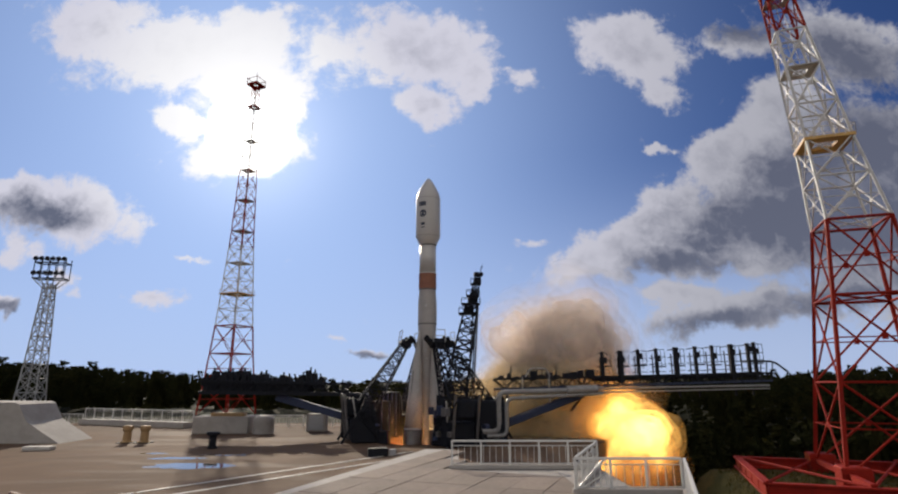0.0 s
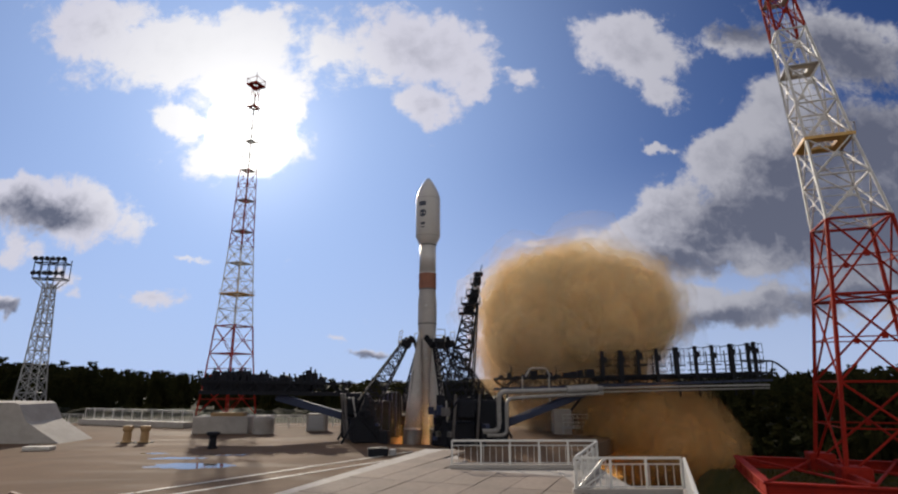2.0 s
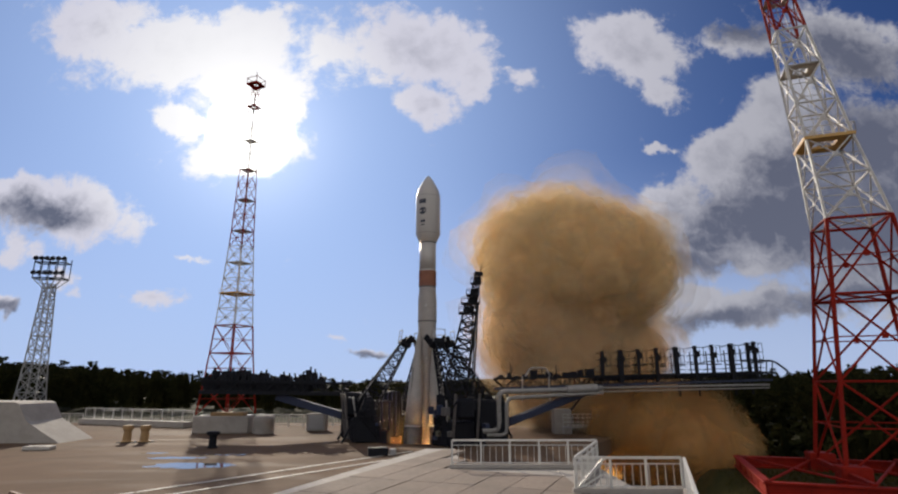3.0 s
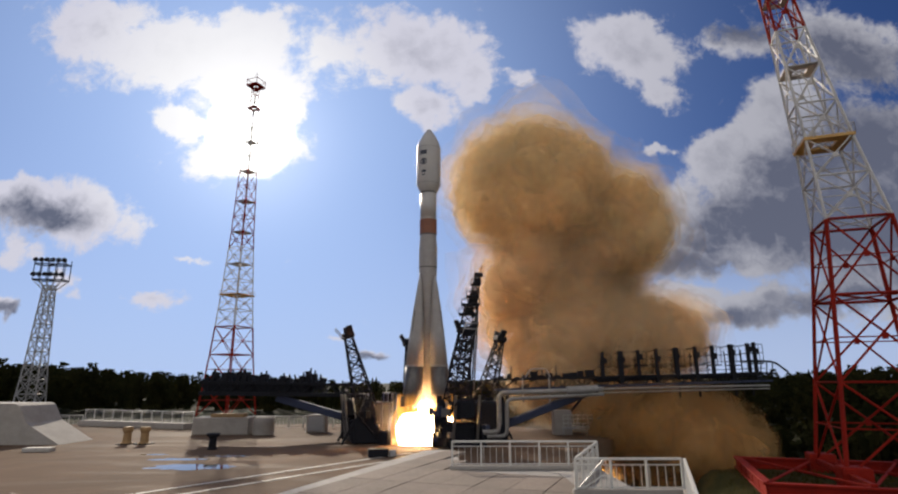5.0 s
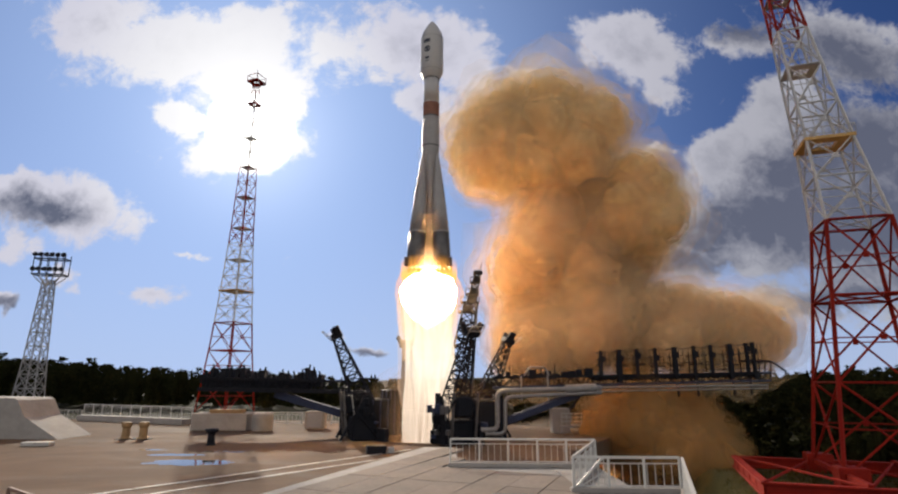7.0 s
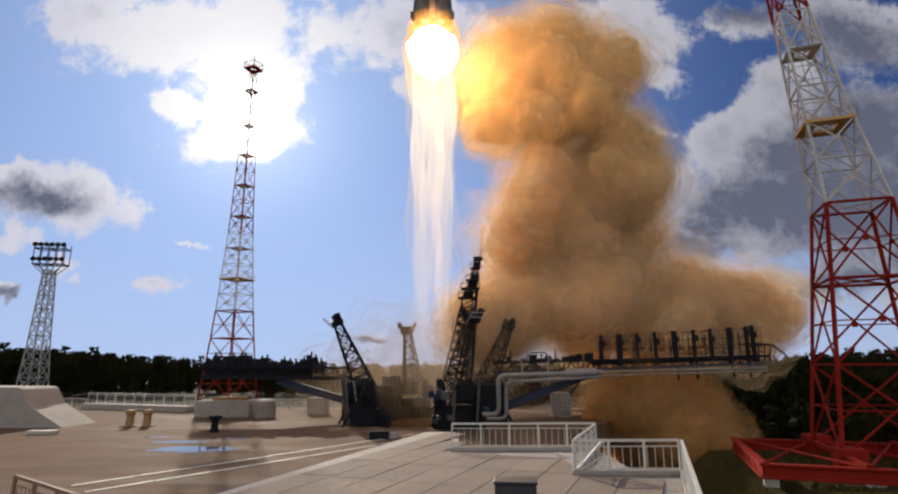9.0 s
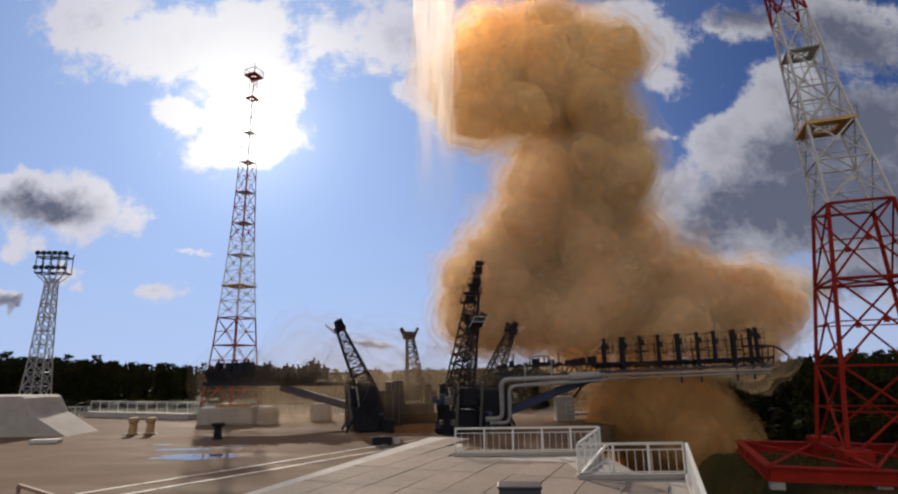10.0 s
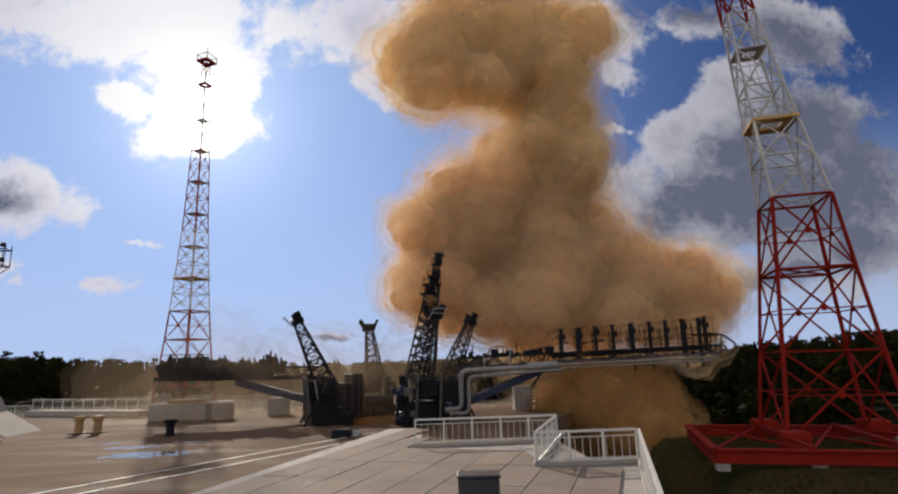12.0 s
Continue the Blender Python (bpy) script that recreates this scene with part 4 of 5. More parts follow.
def build_arms():
    for az in ARM_AZ:
        ca, sa = math.cos(radians(az)), math.sin(radians(az))
        px, py = ROCKET[0] + ARM_PIVOT_R * ca, ROCKET[1] + ARM_PIVOT_R * sa
        # housing on the pad
        base = thing("arm_housing", (px, py, 0), "dark sooty steel housing at the foot of a support arm", "housing", "support arm housings", turn=az)
        bm = bmesh.new()
        box(bm, (0.2, 0, 1.6), (3.6, 4.2, 3.2), bevel=0.25)
        part("housing_body", bm, BLACKSTEEL, base)
        bm = bmesh.new()
        box(bm, (2.3, 0, 4.9), (1.8, 2.6, 2.6), bevel=0.3)
        part("counterweight", bm, BLACKSTEEL, base)
        for y in (-2.3, 2.3):
            bm = bmesh.new()
            outline = [(-1.9, 0.2), (2.2, 0.2), (2.6, 2.6), (1.2, 4.2), (0.5, 6.3), (-0.5, 6.3), (-1.2, 4.0)]
            lo = [bm.verts.new((x, y - 0.28, z)) for x, z in outline]
            hi = [bm.verts.new((x, y + 0.28, z)) for x, z in outline]
            bm.faces.new(lo)
            bm.faces.new(hi[::-1])
            for k in range(len(lo)):
                q = (k + 1) % len(lo)
                bm.faces.new((lo[q], lo[k], hi[k], hi[q]))
            bmesh.ops.recalc_face_normals(bm, faces=bm.faces)
            part("bracket", bm, BLACKSTEEL, base)
            bar("ram", (2.6, y * 0.8, 0.6), (3.4, y * 0.8, 6.8), 0.20, ROCKETDARK, base)
            bar("strut", (3.6, y * 1.1, 0.1), (0.4, y * 1.1, 5.6), 0.16, BLACKSTEEL, base, square=True)
            bar("tie_rod", (-1.8, y * 1.2, 0.3), (1.9, y * 1.2, 4.4), 0.12, BLACKSTEEL, base)
        for k in range(4):
            bar("guard_post", (2.9, -2.4 + 1.6 * k, 3.2), (2.9, -2.4 + 1.6 * k, 7.4), 0.07, BLACKSTEEL, base)
        for z in (6.3, 7.4):
            bar("guard_rail", (2.9, -2.4, z), (2.9, 2.4, z), 0.06, BLACKSTEEL, base)
        rng = random.Random(int(az) + 400)
        for k in range(16):
            bm = bmesh.new()
            side = rng.choice((-1, 1))
            box(bm, (rng.uniform(-1.9, 3.2), side * rng.uniform(2.4, 3.2), rng.uniform(0.5, 6.2)), (rng.uniform(0.3, 1.2), rng.uniform(0.4, 0.9), rng.uniform(0.3, 1.5)), rng.uniform(-20, 20), 0.05)
            part("fitting", bm, rng.choice((BLACKSTEEL, BLACKSTEEL, BLUESTEEL, ROCKETDARK)), base)
        for k in range(5):
            y = rng.choice((-1, 1)) * rng.uniform(2.2, 3.0)
            x = rng.uniform(-1.8, 2.8)
            bm = bmesh.new()
            pipe_run(bm, [(x, y, 0.1), (x, y, rng.uniform(2.0, 4.5)), (x + rng.uniform(-1.5, 1.5), y * 0.8, rng.uniform(4.6, 6.6))], 0.11, 7, 0.4)
            part("hose", bm, rng.choice((BLACKSTEEL, BLACKSTEEL, PIPE)), base)
        # the arm itself, hinged at the housing
        arm = thing("support_arm", (px, py, ARM_PIVOT_Z), "dark lattice steel arm that swings back from the rocket", "support arm", "support arms", turn=az)
        truss(arm, (0, 0, 0), (0, 0, ARM_LENGTH - 1.2), 2.9, 1.1, 9, 0.13, BLACKSTEEL)
        bm = bmesh.new()
        box(bm, (0, 0, ARM_LENGTH - 0.9), (1.7, 2.2, 0.9), bevel=0.15)
        part("head", bm, BLACKSTEEL, arm)
        for y in (-1, 1):
            bm = bmesh.new()
            box(bm, (-0.2, y * 1.25, ARM_LENGTH - 0.1), (1.0, 0.5, 1.4), bevel=0.1, m=Matrix.Translation((-0.2, y * 1.25, ARM_LENGTH - 0.2)) @ pose(0, 0, 0, -28 * y))
            part("jaw", bm, BLACKSTEEL, arm)
            bar("cage_post", (0.8, y, ARM_LENGTH - 1.2), (1.6, y, ARM_LENGTH + 0.5), 0.06, GALV, arm)
        bar("cage_rail", (1.6, -1, ARM_LENGTH + 0.5), (1.6, 1, ARM_LENGTH + 0.5), 0.06, GALV, arm)
        bar("cage_rail", (1.2, -1, ARM_LENGTH - 0.35), (1.2, 1, ARM_LENGTH - 0.35), 0.06, GALV, arm)
        arms.append((arm, px, py, az))
    # collar between the arm housings round the pit
    ring = thing("pit_collar", (*ROCKET, 0), "low sooty steel collar round the flame pit", "collar")
    for k in range(24):
        az = 360 / 24 * k
        if abs((az - 255 + 180) % 360 - 180) < 28:
            continue
        bm = bmesh.new()
        box(bm, (8.0, 0, 0.9), (0.8, 1.9, 1.8), bevel=0.1)
        ob = part("collar_plate", bm, BLACKSTEEL, ring)
        ob.matrix_basis = pose(0, 0, 0, 0, 0, az)


def build_cable_mast():
    m = thing("cable_mast", (2.9, 93.0, 0), "tall leaning dark lattice cable mast with a stepped head", "cable mast")
    bm = bmesh.new()
    box(bm, (0, 0, 2.0), (5.5, 4.0, 4.0), bevel=0.25)
    part("mast_base", bm, BLACKSTEEL, m)
    truss(m, (-2.6, 0, 3.5), (0.9, 0, 21.0), 4.0, 2.0, 12, 0.16, BLACKSTEEL)
    for k, (x, z, w) in enumerate(((0.2, 19.6, 2.9), (0.75, 21.2, 3.1), (1.15, 22.6, 2.2), (1.65, 24.6, 1.7))):
        bm = bmesh.new()
        box(bm, (x, 0, z), (w, 2.3 - 0.3 * k, 0.3), -4, 0.05)
        part("head_floor", bm, BLACKSTEEL, m)
        for y in (-1.0 + 0.15 * k, 1.0 - 0.15 * k):
            bar("head_rail", (x - w / 2, y, z + 1.0), (x + w / 2, y, z + 1.0), 0.05, BLACKSTEEL, m)
            for e in (-0.5, 0, 0.5):
                bar("head_post", (x + e * w, y, z), (x + e * w, y, z + 1.0), 0.05, BLACKSTEEL, m)
        bm = bmesh.new()
        box(bm, (x + 0.3, 0.2, z + 0.6), (w * 0.45, 1.2, 1.0), 12 * k, 0.06)
        part("head_cabinet", bm, BLACKSTEEL, m)
    truss(m, (1.0, 0, 21.0), (2.1, 0, 26.6), 1.5, 0.7, 6, 0.11, BLACKSTEEL)
    bm = bmesh.new()
    box(bm, (2.1, 0, 26.3), (1.5, 1.0, 0.7), 10, 0.1)
    part("head_box", bm, BLACKSTEEL, m)
    bar("cable", (0.9, 0.5, 3.6), (2.0, 0.4, 20.8), 0.14, ROCKETDARK, m)
    bar("cable", (0.5, -0.5, 3.6), (1.7, -0.4, 21.0), 0.12, BLACKSTEEL, m)
    bar("ladder", (-0.2, -1.7, 4.0), (1.2, -0.9, 20.5), 0.14, BLACKSTEEL, m)
    bar("antenna", (2.4, 0, 26.6), (2.8, 0, 28.0), 0.07, BLACKSTEEL, m)


def build_east_boom():
    boom = thing("service_boom", (7.0, 88.0, 0), "long dark service gantry lowered sideways with folding work platforms", "service gantry")
    a, b = Vector((0, 0, 8.0)), Vector((42.0, 0, 9.3))
    d = (b - a) / 42.0
    for y in (-1.6, 1.6):
        bar("lower_chord", a + Vector((0, y, -0.6)), b + Vector((0, y, -0.6)), 0.15, BLUESTEEL, boom, square=True)
        bar("upper_chord", a + Vector((0, y, 0.9)), b + Vector((0, y, 0.5)), 0.16, BLACKSTEEL, boom, square=True)
        for k in range(28):
            p, q = a + d * (1.5 * k), a + d * (1.5 * (k + 1))
            lo, hi = Vector((0, y, -0.6)), Vector((0, y, 0.8))
            bar("diagonal", p + (lo if k % 2 else hi), q + (hi if k % 2 else lo), 0.09, BLACKSTEEL, boom)
            bar("vertical", q + lo, q + hi, 0.08, BLACKSTEEL, boom)
    bm = bmesh.new()
    box(bm, (27.5, 0, 9.0), (25.0, 2.0, 0.75), bevel=0.1, m=Matrix.Translation((27.8, 0, 9.25)) @ pose(0, 0, 0, 0, -1.8))
    part("boom_casing", bm, BLACKSTEEL, boom)
    rng = random.Random(3)
    # clutter on the inner half
    for k in range(12):
        x = 1.0 + k * 1.25
        bm = bmesh.new()
        h = rng.uniform(0.3, 1.2)
        box(bm, (x, rng.uniform(-1, 1), 8.9 + h / 2 + x * 0.03), (rng.uniform(0.5, 1.3), 1.0, h), bevel=0.06)
        part("machinery", bm, BLACKSTEEL, boom)
    for x in (2.6, 5.2, 6.6, 7.4, 9.6):
        bar("valve_stem", (x, 0, 9.0), (x, 0, 10.3 + rng.uniform(0, 0.7)), 0.10, BLACKSTEEL, boom)
    bm = bmesh.new()
    pipe_run(bm, [(4.6, -1.4, 9.2), (5.4, -1.4, 10.5), (7.8, -1.4, 10.5), (8.4, -1.4, 9.2)], 0.13, 8, 0.5)
    part("loop_pipe", bm, PIPE, boom)
    # folding work platforms, upright like combs
    for k, x in enumerate((16.4, 19.2, 21.9, 24.7, 27.7, 30.7, 33.3, 36.2, 38.8, 39.8)):
        top = 13.0 + k * 0.16
        base = 8.6 + x * 0.03
        thick = 0.22 + 0.1 * (k % 3 == 1)
        for y in (-1.6, 1.6):
            bar("platform_post", (x + (0 if y < 0 else 0.5), y, base - (0.9 if k % 2 else 0.2)), (x + (0 if y < 0 else 0.5), y, top - (0 if y < 0 else 0.8)), thick if y < 0 else 0.07, BLACKSTEEL, boom, square=True)
        for h in (0.0, 0.33, 0.62, 0.96):
            z = base + 0.7 + (top - base - 0.8) * h
            bar("platform_rail", (x, -1.6, z), (x + 1.3, -1.6, z + rng.uniform(-0.1, 0.1)), 0.05, BLACKSTEEL, boom)
            bar("platform_rail", (x, -1.6, z), (x, 1.6, z), 0.07, BLACKSTEEL, boom)
        for xx in (0.7, 1.3):
            bar("platform_stile", (x + xx, -1.6, base + 1.2 + rng.uniform(0, 0.8)), (x + xx, -1.6, top - rng.uniform(0.1, 0.6)), 0.045, BLACKSTEEL, boom)
        bm = bmesh.new()
        box(bm, (x + 0.85, 0, base + 1.3 + rng.uniform(0, 0.5)), (1.3, 2.6, 0.16), bevel=0.02)
        part("platform_floor", bm, BLACKSTEEL, boom)
        bm = bmesh.new()
        box(bm, (x + 0.35, -1.3, top - rng.uniform(0.6, 1.6)), (0.6, 0.7, 0.9), bevel=0.05)
        part("platform_box", bm, BLACKSTEEL, boom)
        if k in (4, 5, 7, 8):
            bar("hanging_leg", (x + 0.2, -1.4, base - 1.0), (x + 0.2, -1.4, base - 3.2), 0.13, BLACKSTEEL, boom, square=True)
    bm = bmesh.new()
    pipe_run(bm, [(39.8, 0, 11.6), (43.5, 0, 11.6), (45.5, 0, 10.0)], 0.16, 8, 0.8)
    part("end_arm", bm, BLACKSTEEL, boom)
    for k in range(4):
        bar("end_strut", (40.5 + k * 0.9, 0.4, 9.2), (40.8 + k * 0.9, 0.4, 11.5), 0.10, BLACKSTEEL, boom)
    # blue strut under the boom and its hanger
    for y in (-1.2, 1.2):
        bm = bmesh.new()
        p, q = Vector((1.2, y, 2.2)), Vector((13.6, y, 6.8))
        mat = Matrix.Translation((p + q) / 2) @ (q - p).to_track_quat("X", "Z").to_matrix().to_4x4()
        box(bm, (0, 0, 0), ((q - p).length, 0.6, 1.0), bevel=0.1, m=mat)
        part("strut", bm, BLUESTEEL, boom)
    bar("hanger", (11.6, 0, 4.2), (14.2, 0, 7.2), 0.18, BLACKSTEEL, boom)
    bar("hanger", (12.6, 0, 7.4), (16.4, 0, 6.6), 0.14, BLACKSTEEL, boom)
    # foot housing, joined to the pad
    bm = bmesh.new()
    box(bm, (-1.2, 0, 2.9), (5.2, 5.0, 5.8), bevel=0.3)
    part("boom_foot", bm, BLACKSTEEL, boom)
    # lagged pipes that rise from the pad and follow the boom
    pipes = thing("pipe_run", (7.0, 85.6, 0), "pale lagged pipes rising from the pad and following the gantry", "pipes")
    for off, r in ((0.0, 0.37), (1.15, 0.29)):
        bm = bmesh.new()
        pipe_run(bm, [(-2.6 + off, 0, 1.4 - off * 0.5), (0.4 + off, 0, 1.4 - off * 0.5), (0.4 + off, 0, 7.0 - off * 0.8), (12.0, 0, 7.3 - off * 0.6), (16.0, 0, 7.5 - off * 0.6)], r, 12, 1.1)
        part("pipe", bm, PIPE, pipes, smooth=True)
    for off, r in ((0.0, 0.15), (0.55, 0.11)):
        bm = bmesh.new()
        pipe_run(bm, [(15.5, 0, 7.5 - off), (28.0, 0, 7.75 - off * 0.9), (41.0, 0, 8.0 - off * 0.8)], r, 8, 1.1)
        part("thin_pipe", bm, PIPE, pipes, smooth=True)
    for k in range(9):
        x = 17.0 + 2.9 * k
        bar("pipe_hanger", (x, 0, 6.9 + 0.02 * k), (x, 0.8, 8.4 + 0.03 * x), 0.05, BLACKSTEEL, pipes)
    bm = bmesh.new()
    tube(bm, (10.6, 0, 7.3), (15.2, 0, 7.5), 0.62, 14)
    part("pipe_sleeve", bm, PIPE, pipes)
    for x in (4.0, 8.0):
        bar("pipe_clamp", (x, 0, 5.6), (x, 0, 9.2), 0.12, PIPE, pipes)
    for x in (0.4, 1.55):
        bar("pipe_support", (x, 0.4, 0), (x, 0.4, 1.8), 0.2, BLACKSTEEL, pipes)


def build_west_boom():
    boom = thing("service_boom", (-16.0, 92.0, 0), "dark service gantry lowered sideways with spiky folded platforms", "service gantry")
    for y in (-1.4, 1.4):
        bar("chord", (0, y, 6.6), (-23.5, y, 6.9), 0.30, BLACKSTEEL, boom, square=True)
        bar("chord", (0, y, 8.2), (-23.5, y, 8.6), 0.2, BLACKSTEEL, boom, square=True)
        for k in range(16):
            x0, x1 = -1.46 * k, -1.46 * (k + 1)
            bar("diagonal", (x0, y, 6.7 if k % 2 else 8.2), (x1, y, 8.2 if k % 2 else 6.7), 0.12, BLACKSTEEL, boom)
    bm = bmesh.new()
    box(bm, (-14.5, 0, 7.6), (17.0, 2.0, 1.7), bevel=0.15)
    part("boom_casing", bm, BLACKSTEEL, boom)
    rng = random.Random(8)
    for k in range(19):
        x = -4.5 - k * 1.02
        h = rng.uniform(9.0, 10.3)
        bm = bmesh.new()
        lean = rng.uniform(-14, 14)
        box(bm, (0, 0, 0), (1, 1, 1), m=Matrix.Translation((x, 0, (h + 7.4) / 2)) @ pose(0, 0, 0, 0, lean) @ Matrix.Diagonal((0.45 + 0.3 * (k % 3 == 0), 2.4, h - 7.4, 1)))
        part("folded_platform", bm, BLACKSTEEL, boom)
        bar("spike", (x + 0.3, -1.0, h - 1.0), (x + 0.3 + rng.uniform(-0.5, 0.5), -1.0, h + 0.5), 0.12, BLACKSTEEL, boom, square=True)
    p, q = Vector((1.5, 0, 2.6)), Vector((-11.5, 0, 6.2))
    bm = bmesh.new()
    box(bm, (0, 0, 0), (1, 1, 1), m=Matrix.Translation((p + q) / 2) @ (q - p).to_track_quat("X", "Z").to_matrix().to_4x4() @ Matrix.Diagonal(((q - p).length, 1.4, 1.1, 1)))
    part("strut", bm, BLUESTEEL, boom)
    bm = bmesh.new()
    box(bm, (1.2, 0, 3.4), (4.0, 4.2, 6.8), bevel=0.3)
    part("boom_foot", bm, BLACKSTEEL, boom)
    for x, y, sx, sz in ((5.0, -1.0, 3.6, 5.6), (3.0, -2.6, 2.6, 4.4), (6.6, 1.0, 2.0, 7.0)):
        bm = bmesh.new()
        box(bm, (x, y, sz / 2), (sx, 3.0, sz), 5 * x, 0.2)
        part("machinery_block", bm, BLACKSTEEL, boom)
        for k in range(4):
            bar("block_rib", (x - sx / 2 + sx * k / 3, y - 1.75, 0.2), (x - sx / 2 + sx * k / 3, y - 1.75, sz - 0.2), 0.1, BLUESTEEL, boom, square=True)
    for x in (0.2, 2.4):
        bar("foot_post", (x, -2.3, 0.2), (x, -2.3, 5.8), 0.2, PIPE, boom)


# ---- rocket ----
rocket = thing("rocket", (*ROCKET, -4.66), "tall white and grey rocket with four side boosters and orange band", "rocket")


def build_rocket():
    bm = bmesh.new()
    lathe(bm, [(0, 0.4), (1.02, 0.4), (1.05, 1.2), (1.05, 12), (1.28, 18), (1.48, 22.3), (1.48, 25.2), (1.33, 27.2), (1.33, 27.6), (0, 27.6)], 40)
    part("core_stage", bm, ROCKETGREY, rocket, "frosted grey core stage", True)
    bm = bmesh.new()
    lathe(bm, [(0, 27.6), (1.35, 27.6), (1.35, 30.1), (0, 30.1)], 40)
    part("interstage", bm, ORANGE, rocket, "burnt orange band", False)
    for k in range(20):
        w = 2 * math.pi * k / 20
        bar("stringer", (1.36 * math.cos(w), 1.36 * math.sin(w), 27.65), (1.36 * math.cos(w), 1.36 * math.sin(w), 30.05), 0.05, ORANGE, rocket)
    for z, mat in ((27.5, ROCKETDARK), (30.15, ROCKETWHITE), (34.75, ROCKETDARK), (22.0, ROCKETDARK)):
        bm = bmesh.new()
        r = 1.50 if z < 23 else 1.40
        lathe(bm, [(r - 0.1, z - 0.12), (r, z - 0.1), (r, z + 0.1), (r - 0.1, z + 0.12)], 40)
        part("joint_ring", bm, mat, rocket)
    bm = bmesh.new()
    lathe(bm, [(0, 30.1), (1.33, 30.1), (1.33, 34.9), (0, 34.9)], 40)
    part("upper_stage", bm, ROCKETWHITE, rocket, "white upper stage", True)
    bm = bmesh.new()
    lathe(bm, [(1.33, 34.8), (1.45, 35.0), (2.0, 36.2), (2.0, 42.6), (1.93, 43.1), (1.70, 43.9), (1.05, 45.2), (0.35, 46.25), (0.12, 46.4), (0, 46.42)], 48)
    part("fairing", bm, ROCKETWHITE, rocket, "white payload fairing", True)
    for z in (36.2, 42.6):
        bm = bmesh.new()
        lathe(bm, [(1.98, z - 0.06), (2.015, z - 0.05), (2.015, z + 0.05), (1.98, z + 0.06)], 48)
        part("fairing_seam", bm, ROCKETGREY, rocket)
    # markings on the fairing: bars and a round badge, curved with the shell
    for z, h, a0, a1 in ((41.45, 0.75, 226, 262), (38.05, 0.45, 236, 258), (37.45, 0.20, 238, 256)):
        bm = bmesh.new()
        steps = 8
        lo, hi = [], []
        for k in range(steps + 1):
            w = radians(a0 + (a1 - a0) * k / steps)
            lo.append(bm.verts.new((2.012 * math.cos(w), 2.012 * math.sin(w), z - h / 2)))
            hi.append(bm.verts.new((2.012 * math.cos(w), 2.012 * math.sin(w), z + h / 2)))
        for k in range(steps):
            bm.faces.new((lo[k], lo[k + 1], hi[k + 1], hi[k]))
        part("marking_bar", bm, NAVY, rocket, "dark marking bar")
    bm = bmesh.new()
    rim = []
    for k in range(28):
        w = 2 * math.pi * k / 28
        az = radians(246) + 0.62 * math.cos(w) / 2.0
        rim.append(bm.verts.new((2.014 * math.cos(az), 2.014 * math.sin(az), 39.8 + 0.62 * math.sin(w))))
    mid_v = bm.verts.new((2.02 * math.cos(radians(246)), 2.02 * math.sin(radians(246)), 39.8))
    for k in range(28):
        bm.faces.new((rim[k], rim[(k + 1) % 28], mid_v))
    part("badge", bm, NAVY, rocket, "round dark badge")
    # side boosters
    for az in (45, 135, 225, 315):
        hold = new("booster")
        hold.parent = rocket
        hold.matrix_basis = pose(0, 0, 0, 0, 0, az)
        tagged(hold, "tapered grey side booster")
        bm = bmesh.new()
        lathe(bm, [(0, 6.4), (1.36, 6.4), (1.14, 10.5), (0.80, 15.0), (0.36, 19.3), (0.10, 20.9), (0, 21.0)], 28)
        for v in bm.verts:
            v.co.x += 3.10 - v.co.z * 0.074
        part("booster_tank", bm, ROCKETGREY, hold, "pale grey tapered tank", True)
        bm = bmesh.new()
        lathe(bm, [(0, 0.55), (1.15, 0.5), (1.42, 0.7), (1.40, 3.6), (1.37, 6.4), (0, 6.4)], 28)
        for v in bm.verts:
            v.co.x += 3.10 - v.co.z * 0.074
        part("booster_skirt", bm, ROCKETDARK, hold, "scorched dark skirt", True)
        bm = bmesh.new()
        lathe(bm, [(1.36, 6.3), (1.41, 6.35), (1.41, 6.5), (1.36, 6.55)], 28, (3.10 - 6.4 * 0.074, 0, 0))
        part("belt", bm, GALV, hold)
        for dx, dy in ((-0.5, -0.5), (0.5, -0.5), (-0.5, 0.5), (0.5, 0.5)):
            bm = bmesh.new()
            lathe(bm, [(0.2, 0.8), (0.26, 0.5), (0.44, -0.35), (0.38, -0.35), (0.2, 0.4)], 14, (3.10 + dx, dy, 0))
            part("nozzle", bm, ROCKETDARK, hold)
        bm = bmesh.new()
        box(bm, (4.75, 0, 1.3), (1.0, 0.12, 1.5), bevel=0.03)
        part("fin", bm, ROCKETDARK, hold)
        bar("feed_line", (4.36, 0.25, 1.5), (2.85, 0.1, 14.8), 0.09, ROCKETDARK, hold)
    for dx, dy in ((-0.45, -0.45), (0.45, -0.45), (-0.45, 0.45), (0.45, 0.45)):
        bm = bmesh.new()
        lathe(bm, [(0.2, 0.6), (0.26, 0.3), (0.44, -0.5), (0.38, -0.5), (0.2, 0.2)], 14, (dx, dy, 0))
        part("core_nozzle", bm, ROCKETDARK, rocket)


flame = thing("exhaust_flame", (*ROCKET, -4.66), "white-hot exhaust flame with a long fading plume", "flame")


